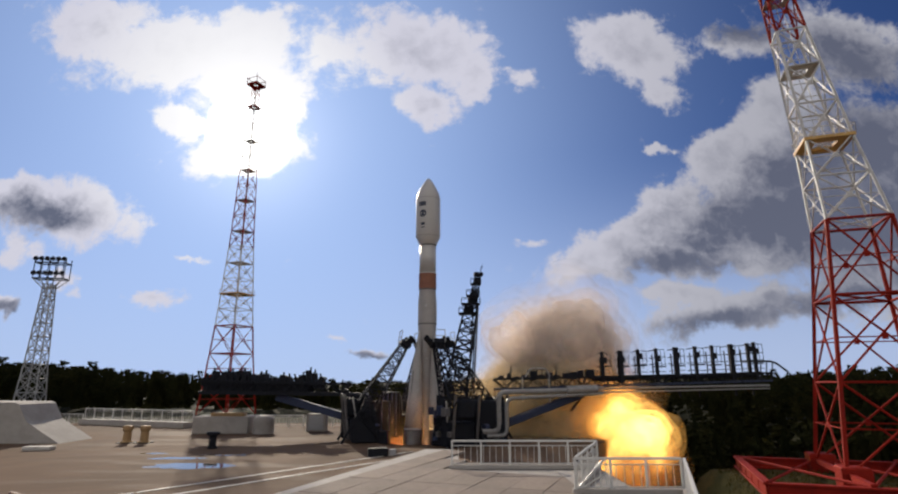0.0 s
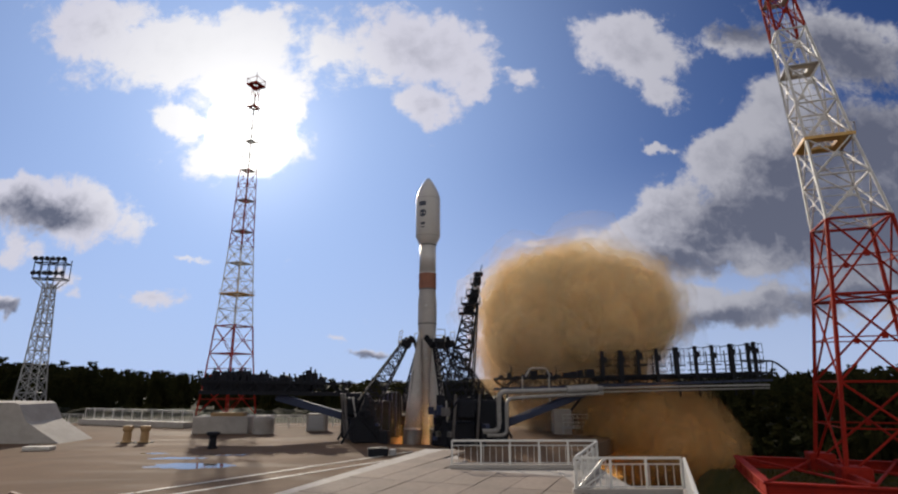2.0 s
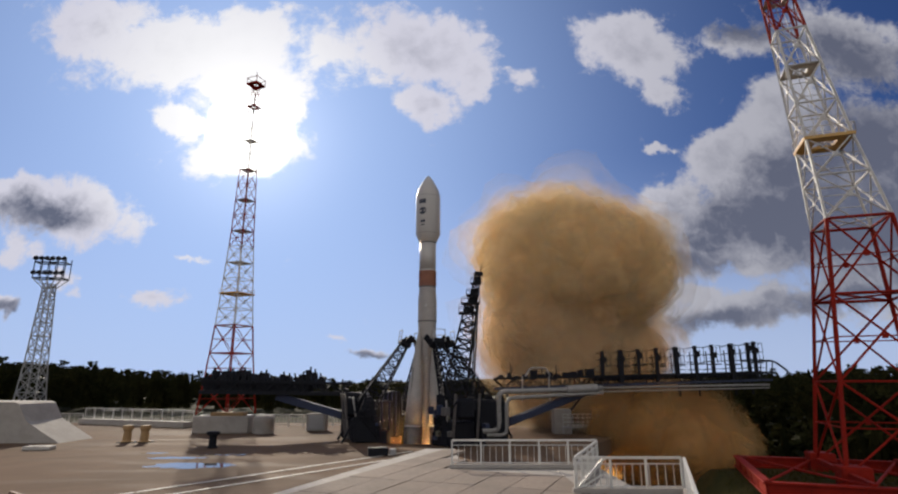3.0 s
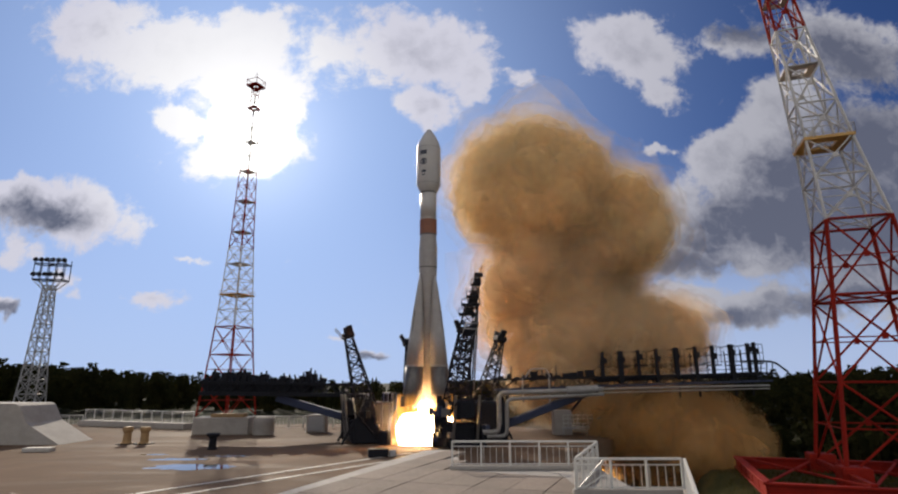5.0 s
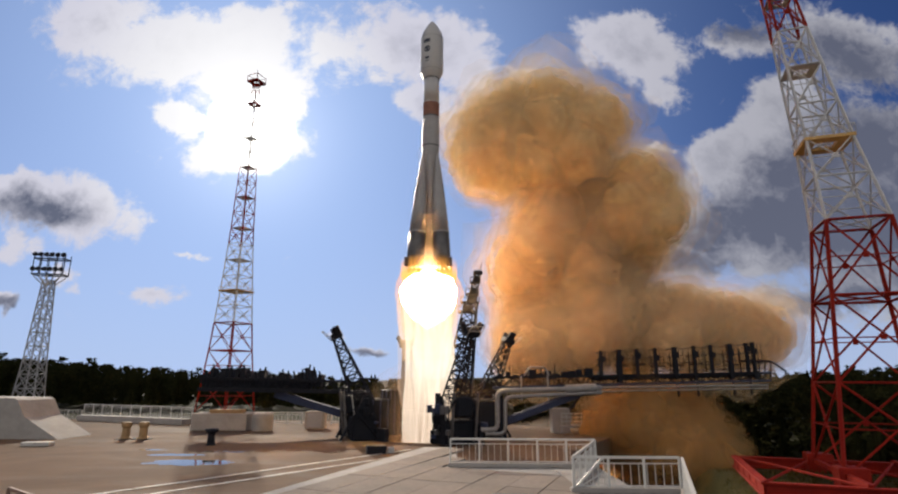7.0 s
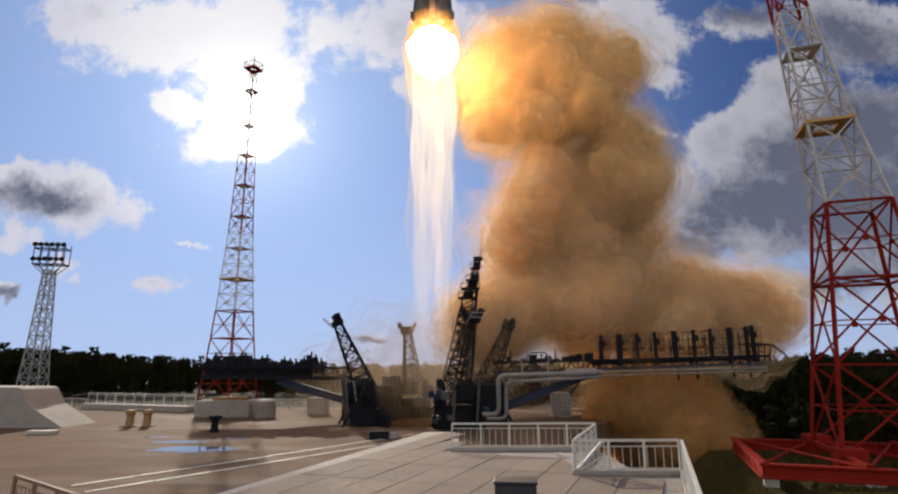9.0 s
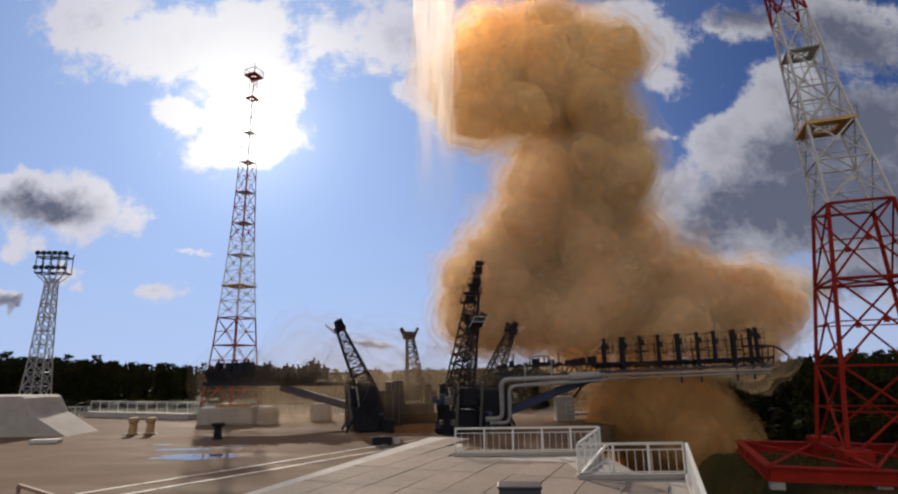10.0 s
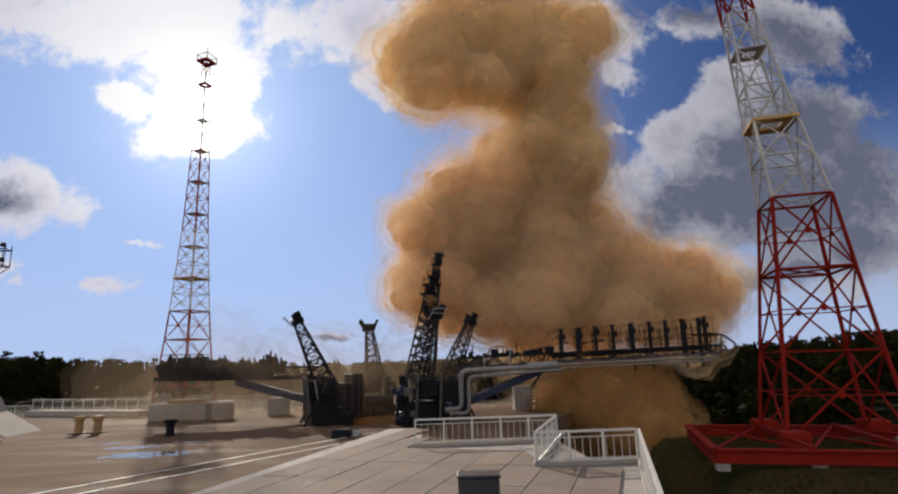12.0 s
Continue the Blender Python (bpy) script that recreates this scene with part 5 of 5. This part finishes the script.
def rough_lathe(profile, seg, seed, wobble):
    """A turned body with an uneven, wind-torn surface."""
    bm = bmesh.new()
    lathe(bm, profile, seg)
    off = Vector((seed * 7.1, seed * 3.3, 0))
    for v in bm.verts:
        k = noise.noise(Vector((v.co.x * 0.5, v.co.y * 0.5, v.co.z * 0.16)) + off)
        v.co.x *= 1 + wobble * k
        v.co.y *= 1 + wobble * k
    return bm


FIRE_CORE = fire_material("white_fire", (1.0, 0.54, 0.22), 170.0, 1.0, -2.0, -8.5, 0.5, 0.3, 0.30, (1.0, 0.72, 0.42), 10.0)
FIRE_SKIN = fire_material("orange_fire", (1.0, 0.40, 0.08), 1.8, 0.22, 0.0, -11.0, 0.9, 0.25, 0.10, (1.0, 0.62, 0.32), 2.0)
FIRE_LICK = fire_material("licking_fire", (1.0, 0.42, 0.08), 1.8, 0.42, -0.4, 2.4, 1.1, 0.35, 0.0)
FIRE_STREAM = fire_material("plume_fire", (1.0, 0.86, 0.66), 1.7, 0.42, -6.0, -56.0, 0.8, 0.09, 0.0, (1.0, 0.78, 0.68), 0.9)
FIRE_VEIL = fire_material("plume_veil", (1.0, 0.70, 0.46), 1.0, 0.17, -4.0, -64.0, 0.7, 0.08, 0.0, (0.92, 0.74, 0.66), 0.8)


def build_flame():
    steps = [i / 14 for i in range(15)]
    part("fire_core", rough_lathe([(0, 0.2), (2.4, 0.1), (3.7, -1.0), (4.2, -2.6), (4.0, -4.4), (3.2, -6.0), (2.2, -7.4), (1.0, -8.4), (0, -8.8)], 28, 1, 0.25), FIRE_CORE, flame, "white-hot core of the flame", True)
    for k, g in enumerate((1.0, 0.88, 1.12)):
        profile = [(3.9, 0.2), (4.5, -1.5), (4.9, -3.6), (4.6, -6.2), (4.2, -9.0), (3.6, -12.5)]
        part("fire_skin", rough_lathe([(r * (g if z < 1 else 1 + (g - 1) * 0.25), z * (1.1 - 0.12 * k)) for r, z in profile], 30, 2 + k, 0.20), FIRE_SKIN, flame, "orange skin of the flame", True)
    for k, g in enumerate((1.0, 1.06)):
        part("fire_lick", rough_lathe([(4.25 * g, 2.6), (4.35 * g, 1.8), (4.4 * g, 0.9), (4.4 * g, 0.0), (4.2 * g, -1.0)], 36, 20 + k, 0.10), FIRE_LICK, flame, "orange tongues of flame", True)
    for k, (dx, dy, r) in enumerate(((-2.5, -0.8, 1.25), (2.6, -0.6, 1.35), (0.5, 1.4, 1.2), (-1.2, -2.0, 0.8), (1.3, -2.2, 0.9))):
        length = 50.0 - 5 * (k % 3)
        bm = rough_lathe([(r * (1.1 - 0.45 * s), -5.5 - length * s) for s in steps], 14, 5 + k, 0.45)
        for v in bm.verts:
            v.co.x += dx * (1 - 0.35 * (-v.co.z - 5.5) / length) + 0.25 * math.sin(v.co.z * 0.35 + k)
            v.co.y += dy
        part("plume_stream", bm, FIRE_STREAM, flame, "bright streak of the plume", True)
    for k, r in enumerate((4.3, 3.5)):
        part("plume_veil", rough_lathe([(r * (1.0 - 0.22 * s + 0.08 * math.sin(s * 17 + k * 2)), -5.0 - 60.0 * s) for s in steps], 24, 12 + k, 0.34), FIRE_VEIL, flame, "pale veil of the plume", True)


# ---- smoke ----
SHELLS = (1.34, 1.16, 0.98, 0.80, 0.62)
THIN = (0.045, 0.09, 0.17, 0.34, 0.85)


def shell_meshes(radius, seed, mats):
    """The nested thin shells of a soft puff of smoke, the outer ones the thinnest."""
    meshes = []
    for layer, scale in enumerate(SHELLS[:len(mats)]):
        bm = bmesh.new()
        bmesh.ops.create_icosphere(bm, subdivisions=3, radius=1.0)
        off = Vector((seed * 5.3 + layer * 0.35, seed * 2.1, layer * 0.25))
        for v in bm.verts:
            d = v.co.normalized()
            lump = 0.34 * noise.noise(d * 1.2 + off) + 0.20 * noise.noise(d * 2.6 + off) + 0.07 * noise.noise(d * 5.0 + off)
            v.co = d * radius * scale * (1 + lump)
        me = bpy.data.meshes.new("shell")
        bm.to_mesh(me)
        bm.free()
        me.polygons.foreach_set("use_smooth", [True] * len(me.polygons))
        me.materials.append(mats[layer])
        meshes.append(me)
    return meshes


def smoke_set(name, light, dark, dense, translucent=0.5, scale=0.16, layers=5):
    return [smoke_material(f"{name}_{i}", light, dark, THIN[i] * dense, scale, translucent) for i in range(layers)]


OCHRE_SMOKE = smoke_set("ochre_smoke", (0.995, 0.845, 0.55), (0.985, 0.76, 0.44), 0.9, 0.56)
BROWN_SMOKE = smoke_set("brown_smoke", (0.975, 0.80, 0.53), (0.92, 0.68, 0.41), 0.95, 0.55)
# trench smoke: firelight mixed into the colour, midway between lit orange and dark brown
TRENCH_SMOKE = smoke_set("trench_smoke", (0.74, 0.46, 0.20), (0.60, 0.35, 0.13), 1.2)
DUST_SMOKE = smoke_set("dust", (0.74, 0.58, 0.40), (0.62, 0.45, 0.28), 0.4, 0.5, 0.10, 2)
STEAM = smoke_set("steam", (0.96, 0.86, 0.78), (0.94, 0.80, 0.68), 0.45, 0.6)
FIREBALL = [fire_material(f"fireball_{i}", c, e, a, 100, -100, 0.35, 1.0) for i, (c, e, a) in enumerate((
    ((1.0, 0.50, 0.12), 2.0, 0.05), ((1.0, 0.52, 0.12), 2.6, 0.12), ((1.0, 0.55, 0.13), 3.2, 0.28), ((1.0, 0.60, 0.16), 3.8, 0.55), ((1.0, 0.68, 0.22), 4.4, 0.95)))]

# each bank: depth, puff radius, count, smoke, seed, rows of (seconds, x, z, half width, half height)
SMOKE_BANKS = {
    "top_cloud": ("ochre yellow smoke cloud billowing up beside the rocket", 105, 6.6, 22, OCHRE_SMOKE, 31, [
        (0, 18.8, 2.6, 7.0, 0.5), (0.3, 18.6, 5.6, 8.0, 0.6), (0.6, 18.8, 9.0, 8.6, 1.0), (1.0, 20.0, 12.6, 8.8, 1.4), (1.5, 21.6, 17.1, 9.2, 3.4), (2, 22.4, 22.4, 10.5, 5.3), (2.5, 22.1, 26.9, 10.7, 6.1), (3.2, 19.7, 35.4, 9.8, 6.0), (4, 16.6, 42.4, 8.9, 6.3), (4.8, 15.4, 46.0, 9.0, 7.2), (5.5, 16.3, 49.9, 10.3, 8.0), (6.5, 16.8, 54.4, 11.6, 7.6), (7.2, 17.1, 56.8, 12.3, 8.4), (8, 17.8, 60.4, 13.0, 9.6), (8.8, 19.1, 63.6, 13.8, 10.2), (9.5, 18.1, 66.5, 14.5, 11.8), (10.5, 16.1, 68.2, 18.1, 10.5), (11.2, 16.4, 70.0, 18.8, 10.6), (12, 17.4, 71.3, 19.5, 10.7)]),
    "side_cloud": ("ochre smoke lobe drifting beside the main cloud", 107, 5.6, 12, OCHRE_SMOKE, 41, [
        (0, 24.0, 3.0, 0.8, 0.5), (0.5, 24.1, 4.6, 1.9, 0.5), (1.5, 31.2, 15.6, 2.6, 2.1), (2.5, 34.6, 24.4, 3.9, 7.0), (3.2, 34.6, 31.2, 4.0, 6.8), (4.8, 34.2, 38.2, 4.7, 7.1), (5.5, 35.9, 40.6, 5.3, 7.9), (6.5, 37.4, 41.6, 5.7, 7.9), (7.2, 36.8, 42.8, 6.2, 8.0), (8.8, 35.0, 46.0, 6.1, 8.3), (9.5, 33.0, 48.5, 6.1, 9.7), (10.5, 30.1, 50.5, 6.1, 9.7), (12, 30.2, 51.7, 6.7, 9.8)]),
    "smoke_column": ("thick brown smoke column rising behind the gantry", 110, 6.8, 22, BROWN_SMOKE, 51, [
        (0, 17.0, 2.4, 2.2, 0.5), (0.5, 17.0, 3.4, 3.3, 0.5), (1, 18.3, 8.2, 5.0, 0.5), (1.5, 19.7, 15.2, 6.9, 0.7), (2.5, 20.9, 16.9, 8.6, 4.2), (3.2, 21.0, 18.6, 9.2, 5.5), (4.8, 21.3, 25.4, 10.6, 11.3), (5.5, 23.1, 27.1, 11.6, 12.7), (6.5, 25.0, 29.5, 11.9, 15.4), (7.2, 25.0, 30.1, 12.1, 16.1), (8.8, 24.8, 33.0, 13.6, 15.7), (9.5, 24.6, 32.4, 14.0, 19.0), (10.5, 24.0, 33.0, 14.0, 19.7), (12, 24.6, 33.6, 14.4, 19.8)]),
    "smoke_bank": ("brown smoke bank spreading over the trench", 112, 6.0, 22, BROWN_SMOKE, 61, [
        (0, 20.6, 2.2, 4.1, 0.5), (0.5, 20.7, 3.3, 5.2, 0.5), (1.5, 22.7, 9.8, 8.7, 0.5), (2.5, 25.7, 13.1, 10.5, 0.8), (3.2, 27.4, 14.2, 11.7, 1.4), (4.8, 31.6, 17.1, 14.1, 3.9), (5.5, 35.0, 17.1, 16.9, 3.9), (6.5, 40.2, 17.3, 22.7, 4.5), (7.2, 42.0, 17.9, 23.3, 5.1), (8.8, 43.2, 18.2, 23.3, 6.9), (9.5, 43.2, 18.8, 23.4, 8.1), (10.5, 42.1, 19.6, 24.6, 9.4), (12, 41.0, 20.3, 24.6, 10.0)]),
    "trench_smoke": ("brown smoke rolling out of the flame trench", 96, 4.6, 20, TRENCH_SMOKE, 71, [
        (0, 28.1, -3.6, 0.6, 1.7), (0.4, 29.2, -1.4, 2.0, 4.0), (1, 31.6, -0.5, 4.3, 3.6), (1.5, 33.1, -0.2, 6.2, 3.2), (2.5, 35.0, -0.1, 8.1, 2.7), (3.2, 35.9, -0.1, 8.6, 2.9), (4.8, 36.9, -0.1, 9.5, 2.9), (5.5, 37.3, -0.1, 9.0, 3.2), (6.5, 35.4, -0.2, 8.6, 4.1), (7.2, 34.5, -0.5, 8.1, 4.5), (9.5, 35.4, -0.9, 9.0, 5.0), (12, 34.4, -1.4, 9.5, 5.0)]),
    "left_bulge": ("pale brown smoke swelling out over the pad", 110, 5.4, 14, BROWN_SMOKE, 81, [
        (0, 19.4, 7.1, 0.6, 0.5), (4, 19.4, 8.2, 1.2, 0.5), (5.5, 19.6, 11.4, 2.3, 0.5), (7.2, 16.3, 14.7, 3.5, 1.3), (8, 11.9, 15.8, 4.1, 2.4), (8.8, 8.5, 16.4, 5.2, 3.6), (9.5, 6.9, 18.0, 5.3, 5.4), (10, 6.9, 22.5, 5.4, 8.6), (10.5, 7.4, 27.1, 5.4, 12.6), (11.2, 6.5, 28.9, 6.6, 14.0), (12, 6.2, 29.5, 7.8, 15.3)]),
    "steam_veil": ("pale thin steam glowing over the gantry", 103, 6.0, 12, STEAM, 87, [
        (0, 20.5, 14.6, 9.8, 4.6), (0.15, 19.6, 12.0, 9.6, 3.4), (0.35, 19.0, 7.0, 9.2, 1.6), (0.7, 18.6, 0.0, 8.0, 0.8), (1.2, 18.6, -9.0, 6.0, 0.5), (12, 18.6, -9.4, 6.0, 0.5)]),
    # smoke lit by the fire, added as a bank that glows by itself
    "fire_glow": ("smoke glowing yellow in firelight beyond the pad's edge", 106, 2.6, 9, FIREBALL, 97, [
        (0, 20.0, 2.4, 9.0, 1.0), (0.12, 20.0, 1.6, 8.6, 0.8), (0.3, 20.0, -2.6, 8.0, 0.5), (0.6, 20.0, -9.0, 6.0, 0.5), (12, 20.0, -9.5, 6.0, 0.5)]),
    "dust_veil": ("thin brown dust drifting over the pad", 99, 7.0, 9, DUST_SMOKE, 91, [
        (0, -3.7, -9.3, 0.6, 0.5), (5, -3.7, -9.3, 1.4, 0.5), (6.5, -4.2, -6.7, 4.3, 1.3), (7.2, -4.8, -1.2, 5.4, 4.2), (8, -6.8, 3.4, 9.4, 5.3), (8.8, -6.3, 6.3, 15.4, 4.4), (9.5, -14.2, 5.3, 21.3, 3.9), (10.5, -22.1, 5.3, 27.2, 3.9), (12, -26.0, 4.8, 31.1, 4.4)]),
    "fireball": ("glowing yellow fire bursting from the flame trench", 93, 2.9, 14, FIREBALL, 95, [(0, 27.8, -1.0, 2.2, 5.6), (0.12, 27.8, -1.4, 2.0, 5.0), (0.3, 26.6, -5.8, 1.6, 1.6), (0.5, 11.3, -7.4, 0.6, 0.6), (2.5, 11.3, -7.4, 0.6, 0.6), (3.6, 8.5, -9.1, 0.5, 0.5), (4.6, 1.4, -11.6, 0.5, 0.5), (12, 1.4, -11.6, 0.5, 0.5)]),
}

smoke_puffs = []


def build_smoke():
    for bank, (label, depth, radius, count, mats, seed, rows) in SMOKE_BANKS.items():
        rng = random.Random(seed)
        meshes = [shell_meshes(radius * s, seed + k, mats) for k, s in enumerate((1.15, 0.95, 1.3))]
        golden = math.pi * (3 - math.sqrt(5))
        cloud = thing(bank, (0, 0, 0), label, "smoke", "banks of smoke")
        for i in range(count):
            rr = math.sqrt((i + 0.5) / count)
            ang = i * golden
            ox, oz = rr * math.cos(ang), rr * math.sin(ang)
            oy = rng.uniform(-1, 1) * 7.0
            spin = (rng.uniform(0, 360), rng.uniform(0, 360), rng.uniform(0, 360))
            ob = new("puff")
            ob.parent = cloud
            for me in meshes[i % 3]:
                shell = new("shell", me)
                shell.parent = ob
            smoke_puffs.append((ob, depth + oy, ox, oz, spin, rng.uniform(-3, 3), rows))


# ---- woods ----
def conifer_template(rng):
    verts, faces = [], []
    for tier in range(6):
        z0 = 0.12 + tier * 0.145
        r = 0.20 * (1 - tier / 6.6)
        n = 9
        base = len(verts)
        verts.append((0, 0, min(1.0, z0 + 0.26)))
        for k in range(n * 2):
            w = math.pi * k / n + rng.uniform(-0.15, 0.15)
            q = r * (1.0 if k % 2 else 0.55) * rng.uniform(0.75, 1.2)
            verts.append((q * math.cos(w), q * math.sin(w), z0 + rng.uniform(-0.03, 0.03)))
        for k in range(n * 2):
            faces.append((base, base + 1 + k, base + 1 + (k + 1) % (n * 2)))
    return verts, faces


def leafy_template(rng, clumps=34):
    verts, faces = [], []
    for c in range(clumps):
        w, h = rng.uniform(0, 6.283), rng.uniform(0.22, 1.0)
        reach = 0.26 * math.sin(math.pi * min(1, (h - 0.12) / 0.95)) * math.sqrt(rng.uniform(0.15, 1))
        cx, cy, cz = reach * math.cos(w), reach * math.sin(w), h
        for leaf in range(4):
            base = len(verts)
            s = rng.uniform(0.035, 0.075)
            for k in range(4):
                d = Vector((rng.gauss(0, 1), rng.gauss(0, 1), rng.gauss(0, 1))).normalized() * s * rng.uniform(0.6, 1.4)
                verts.append((cx + d.x, cy + d.y, min(1.0, cz + d.z * 0.8)))
            faces += [(base, base + 1, base + 2), (base, base + 2, base + 3), (base, base + 1, base + 3)]
    return verts, faces


def skyline(x, y):
    """How high the tree tops stand at a spot of the plan."""
    k = x / max(y, 40)
    table = [(-1.2, 0.045), (-0.79, 0.036), (-0.49, 0.019), (-0.18, 0.004), (0.3, 0.002), (0.58, 0.018), (0.80, 0.042), (1.3, 0.05)]
    if k <= table[0][0]:
        s = table[0][1]
    else:
        s = table[-1][1]
        for (a, sa), (b, sb) in zip(table, table[1:]):
            if a <= k <= b:
                s = sa + (sb - sa) * (k - a) / (b - a)
                break
    return 8.3 + s * y


def build_forest():
    rng = random.Random(21)
    kinds = [conifer_template(rng) for _ in range(5)] + [leafy_template(rng) for _ in range(5)]
    for name, area, count, mat, label in (
            ("forest", (-330, 30, 172, 330), 1300, FOREST, "dark mixed forest behind the pad"),
            ("forest", (30, 330, 95, 330), 2300, FOREST, "dark mixed forest on the slope beyond the trench"),
            ("forest", (-20, 60, 180, 330), 250, FOREST, "dark mixed forest behind the pad")):
        all_v, all_f = [], []
        placed = 0
        while placed < count:
            x = rng.uniform(area[0], area[1])
            y = area[2] + (area[3] - area[2]) * rng.random() ** 1.6
            if x > 20 and y < 108 and x < 62:
                continue
            if x > 62 and y < 95:
                continue
            g = ground_height(x, y)
            top = skyline(x, y) + rng.uniform(-3.2, 0.5) + (1.5 if rng.random() < 0.06 else 0)
            h = min(top - g, rng.uniform(9.5, 15.0) if x > 0 else 22)
            if h < 3:
                placed += 1
                continue
            v, f = kinds[rng.randrange(10) if x < 0 or rng.random() < 0.7 else rng.randrange(5, 10)]
            base, s, turn = len(all_v), h * rng.uniform(0.8, 1.2), rng.uniform(0, 6.28)
            c, d = math.cos(turn) * s, math.sin(turn) * s
            all_v += [(x + a * c - b * d, y + a * d + b * c, g + z * h) for a, b, z in v]
            all_f += [tuple(base + i for i in face) for face in f]
            placed += 1
        me = bpy.data.meshes.new(name)
        me.from_pydata(all_v, [], all_f)
        me.materials.append(mat)
        tagged(new(name, me), label, "forest", "woods round the site", "stuff")


def build_grass():
    """Rough grass on the bank by the near mast."""
    rng = random.Random(9)
    verts, faces = [], []
    for k in range(14000):
        x, y = rng.uniform(10, 44), rng.uniform(14, 60)
        if x < 8 + (y - 14) * 0.42 or noise.noise(Vector((x * 0.25, y * 0.25, 0))) < -0.15:
            continue
        z = ground_height(x, y)
        if z < -2.5:
            continue
        w, h, s = rng.uniform(0, 6.28), rng.uniform(0.12, 0.42), rng.uniform(0.03, 0.08)
        b = len(verts)
        c, d = math.cos(w), math.sin(w)
        verts += [(x - c * s, y - d * s, z - 0.03), (x + c * s, y + d * s, z - 0.03), (x + rng.uniform(-0.15, 0.15), y + rng.uniform(-0.15, 0.15), z + h)]
        faces.append((b, b + 1, b + 2))
    me = bpy.data.meshes.new("grass")
    me.from_pydata(verts, [], faces)
    me.materials.append(BLADES)
    tagged(new("grass", me), "rough yellowing grass on the bank", "grass", "", "stuff")


def young_tree(at, height, mat, seed, label):
    rng = random.Random(seed)
    tree = thing("birch_tree", at, label, "tree", "young trees on the bank")
    bm = bmesh.new()
    tube(bm, (0, 0, -0.4), (rng.uniform(-0.2, 0.2), 0, height * 0.9), height * 0.016, 7, height * 0.004)
    for k in range(7):
        z = height * (0.25 + 0.09 * k)
        w = rng.uniform(0, 6.28)
        tube(bm, (0, 0, z), (math.cos(w) * height * 0.14, math.sin(w) * height * 0.14, z + height * 0.13), height * 0.006, 5, height * 0.002)
    part("trunk", bm, BARK, tree)
    v, f = leafy_template(rng, 90)
    me = bpy.data.meshes.new("crown")
    me.from_pydata([(x * height * 0.85, y * height * 0.85, z * height) for x, y, z in v], [], f)
    me.materials.append(mat)
    crown = new("crown", me)
    crown.parent = tree


def build_young_trees():
    rng = random.Random(77)
    spots = [(33, 78), (36.5, 81), (40, 79), (44, 84), (48, 82), (52, 88), (56, 84), (60, 90), (34, 88), (38, 92), (43, 95), (50, 96), (57, 98), (64, 95), (31, 84), (47, 90), (66, 86), (29, 96), (71, 92)]
    for i, (x, y) in enumerate(spots):
        yellow = i in (1, 3, 6, 8, 12)
        z = ground_height(x, y)
        h = rng.uniform(7, 11)
        young_tree((x, y, z), h, AUTUMN if yellow else LEAF, 200 + i, "young birch with yellowing leaves on the bank" if yellow else "young green birch on the bank slope")


SLIM_WIDTH = [(0, 10.6), (13, 7.9), (25, 5.7), (34, 4.4), (52, 2.7), (70, 2.3), (84, 2.0), (98, 1.7), (105, 1.4)]

# ---- put it all up ----
build_ground()
build_pad()
build_deck()
build_railings()
build_pad_things()
lightning_mast((-63.6, 165.0, -0.35), -GRID, "tall red and white lattice lightning mast with platforms")
lightning_mast((38.7, 51.5, 0.75), -19.5, "huge red and white lattice lightning mast on a red frame", 0.9, SLIM_WIDTH, (-0.107, 0.033))
mast_footing((39.4, 51.5, -0.15), -19.5)
flood_mast((-120.3, 165.0, -0.35), 8)
build_arms()
build_cable_mast()
build_east_boom()
build_west_boom()
build_rocket()
build_flame()
build_smoke()
build_forest()
build_young_trees()
build_grass()

# ---- what moves ----
LIFT = [(0.0, -4.66), (1.5, -4.66), (2.5, -4.58), (3.2, -4.0), (4.0, -1.2), (4.8, 3.15), (5.0, 4.5), (5.5, 8.9), (6.0, 13.4), (6.5, 18.9), (7.2, 28.1),
        (8.0, 43.5), (8.8, 61.0), (9.0, 65.9), (9.2, 71.0), (9.6, 82.0), (10.3, 103.0), (11.0, 126.0), (12.0, 162.0)]
ARM_SWING = [(0.0, -32), (3.2, -32), (3.8, -25), (4.3, -10), (4.8, 8), (5.0, 16), (5.3, 22), (5.6, 25), (12.0, 25)]


def smooth_rows(rows, t):
    for a, b in zip(rows, rows[1:]):
        if t <= b[0]:
            k = (t - a[0]) / (b[0] - a[0])
            return [p + (q - p) * k for p, q in zip(a[1:], b[1:])]
    return list(rows[-1][1:])


def motions():
    for ob in (rocket, flame):
        walk(ob, [(t, pose(ROCKET[0] + 0.012 * max(0, z), ROCKET[1], z)) for t, z in LIFT])
    for arm, px, py, az in arms:
        walk(arm, [(t, pose(px, py, ARM_PIVOT_Z, 0, a, az)) for t, a in ARM_SWING])
    for ob, depth, ox, oz, spin, drift, rows in smoke_puffs:
        keys = []
        for t, x, z, hw, hh in rows:
            k = 1.0 + 0.02 * math.sin(t + ox * 5)
            keys.append((t, pose(x + ox * hw * k, depth, z + oz * hh * k, spin[0] + drift * t, spin[1] + drift * 1.5 * t, spin[2])))
        walk(ob, keys)


motions()
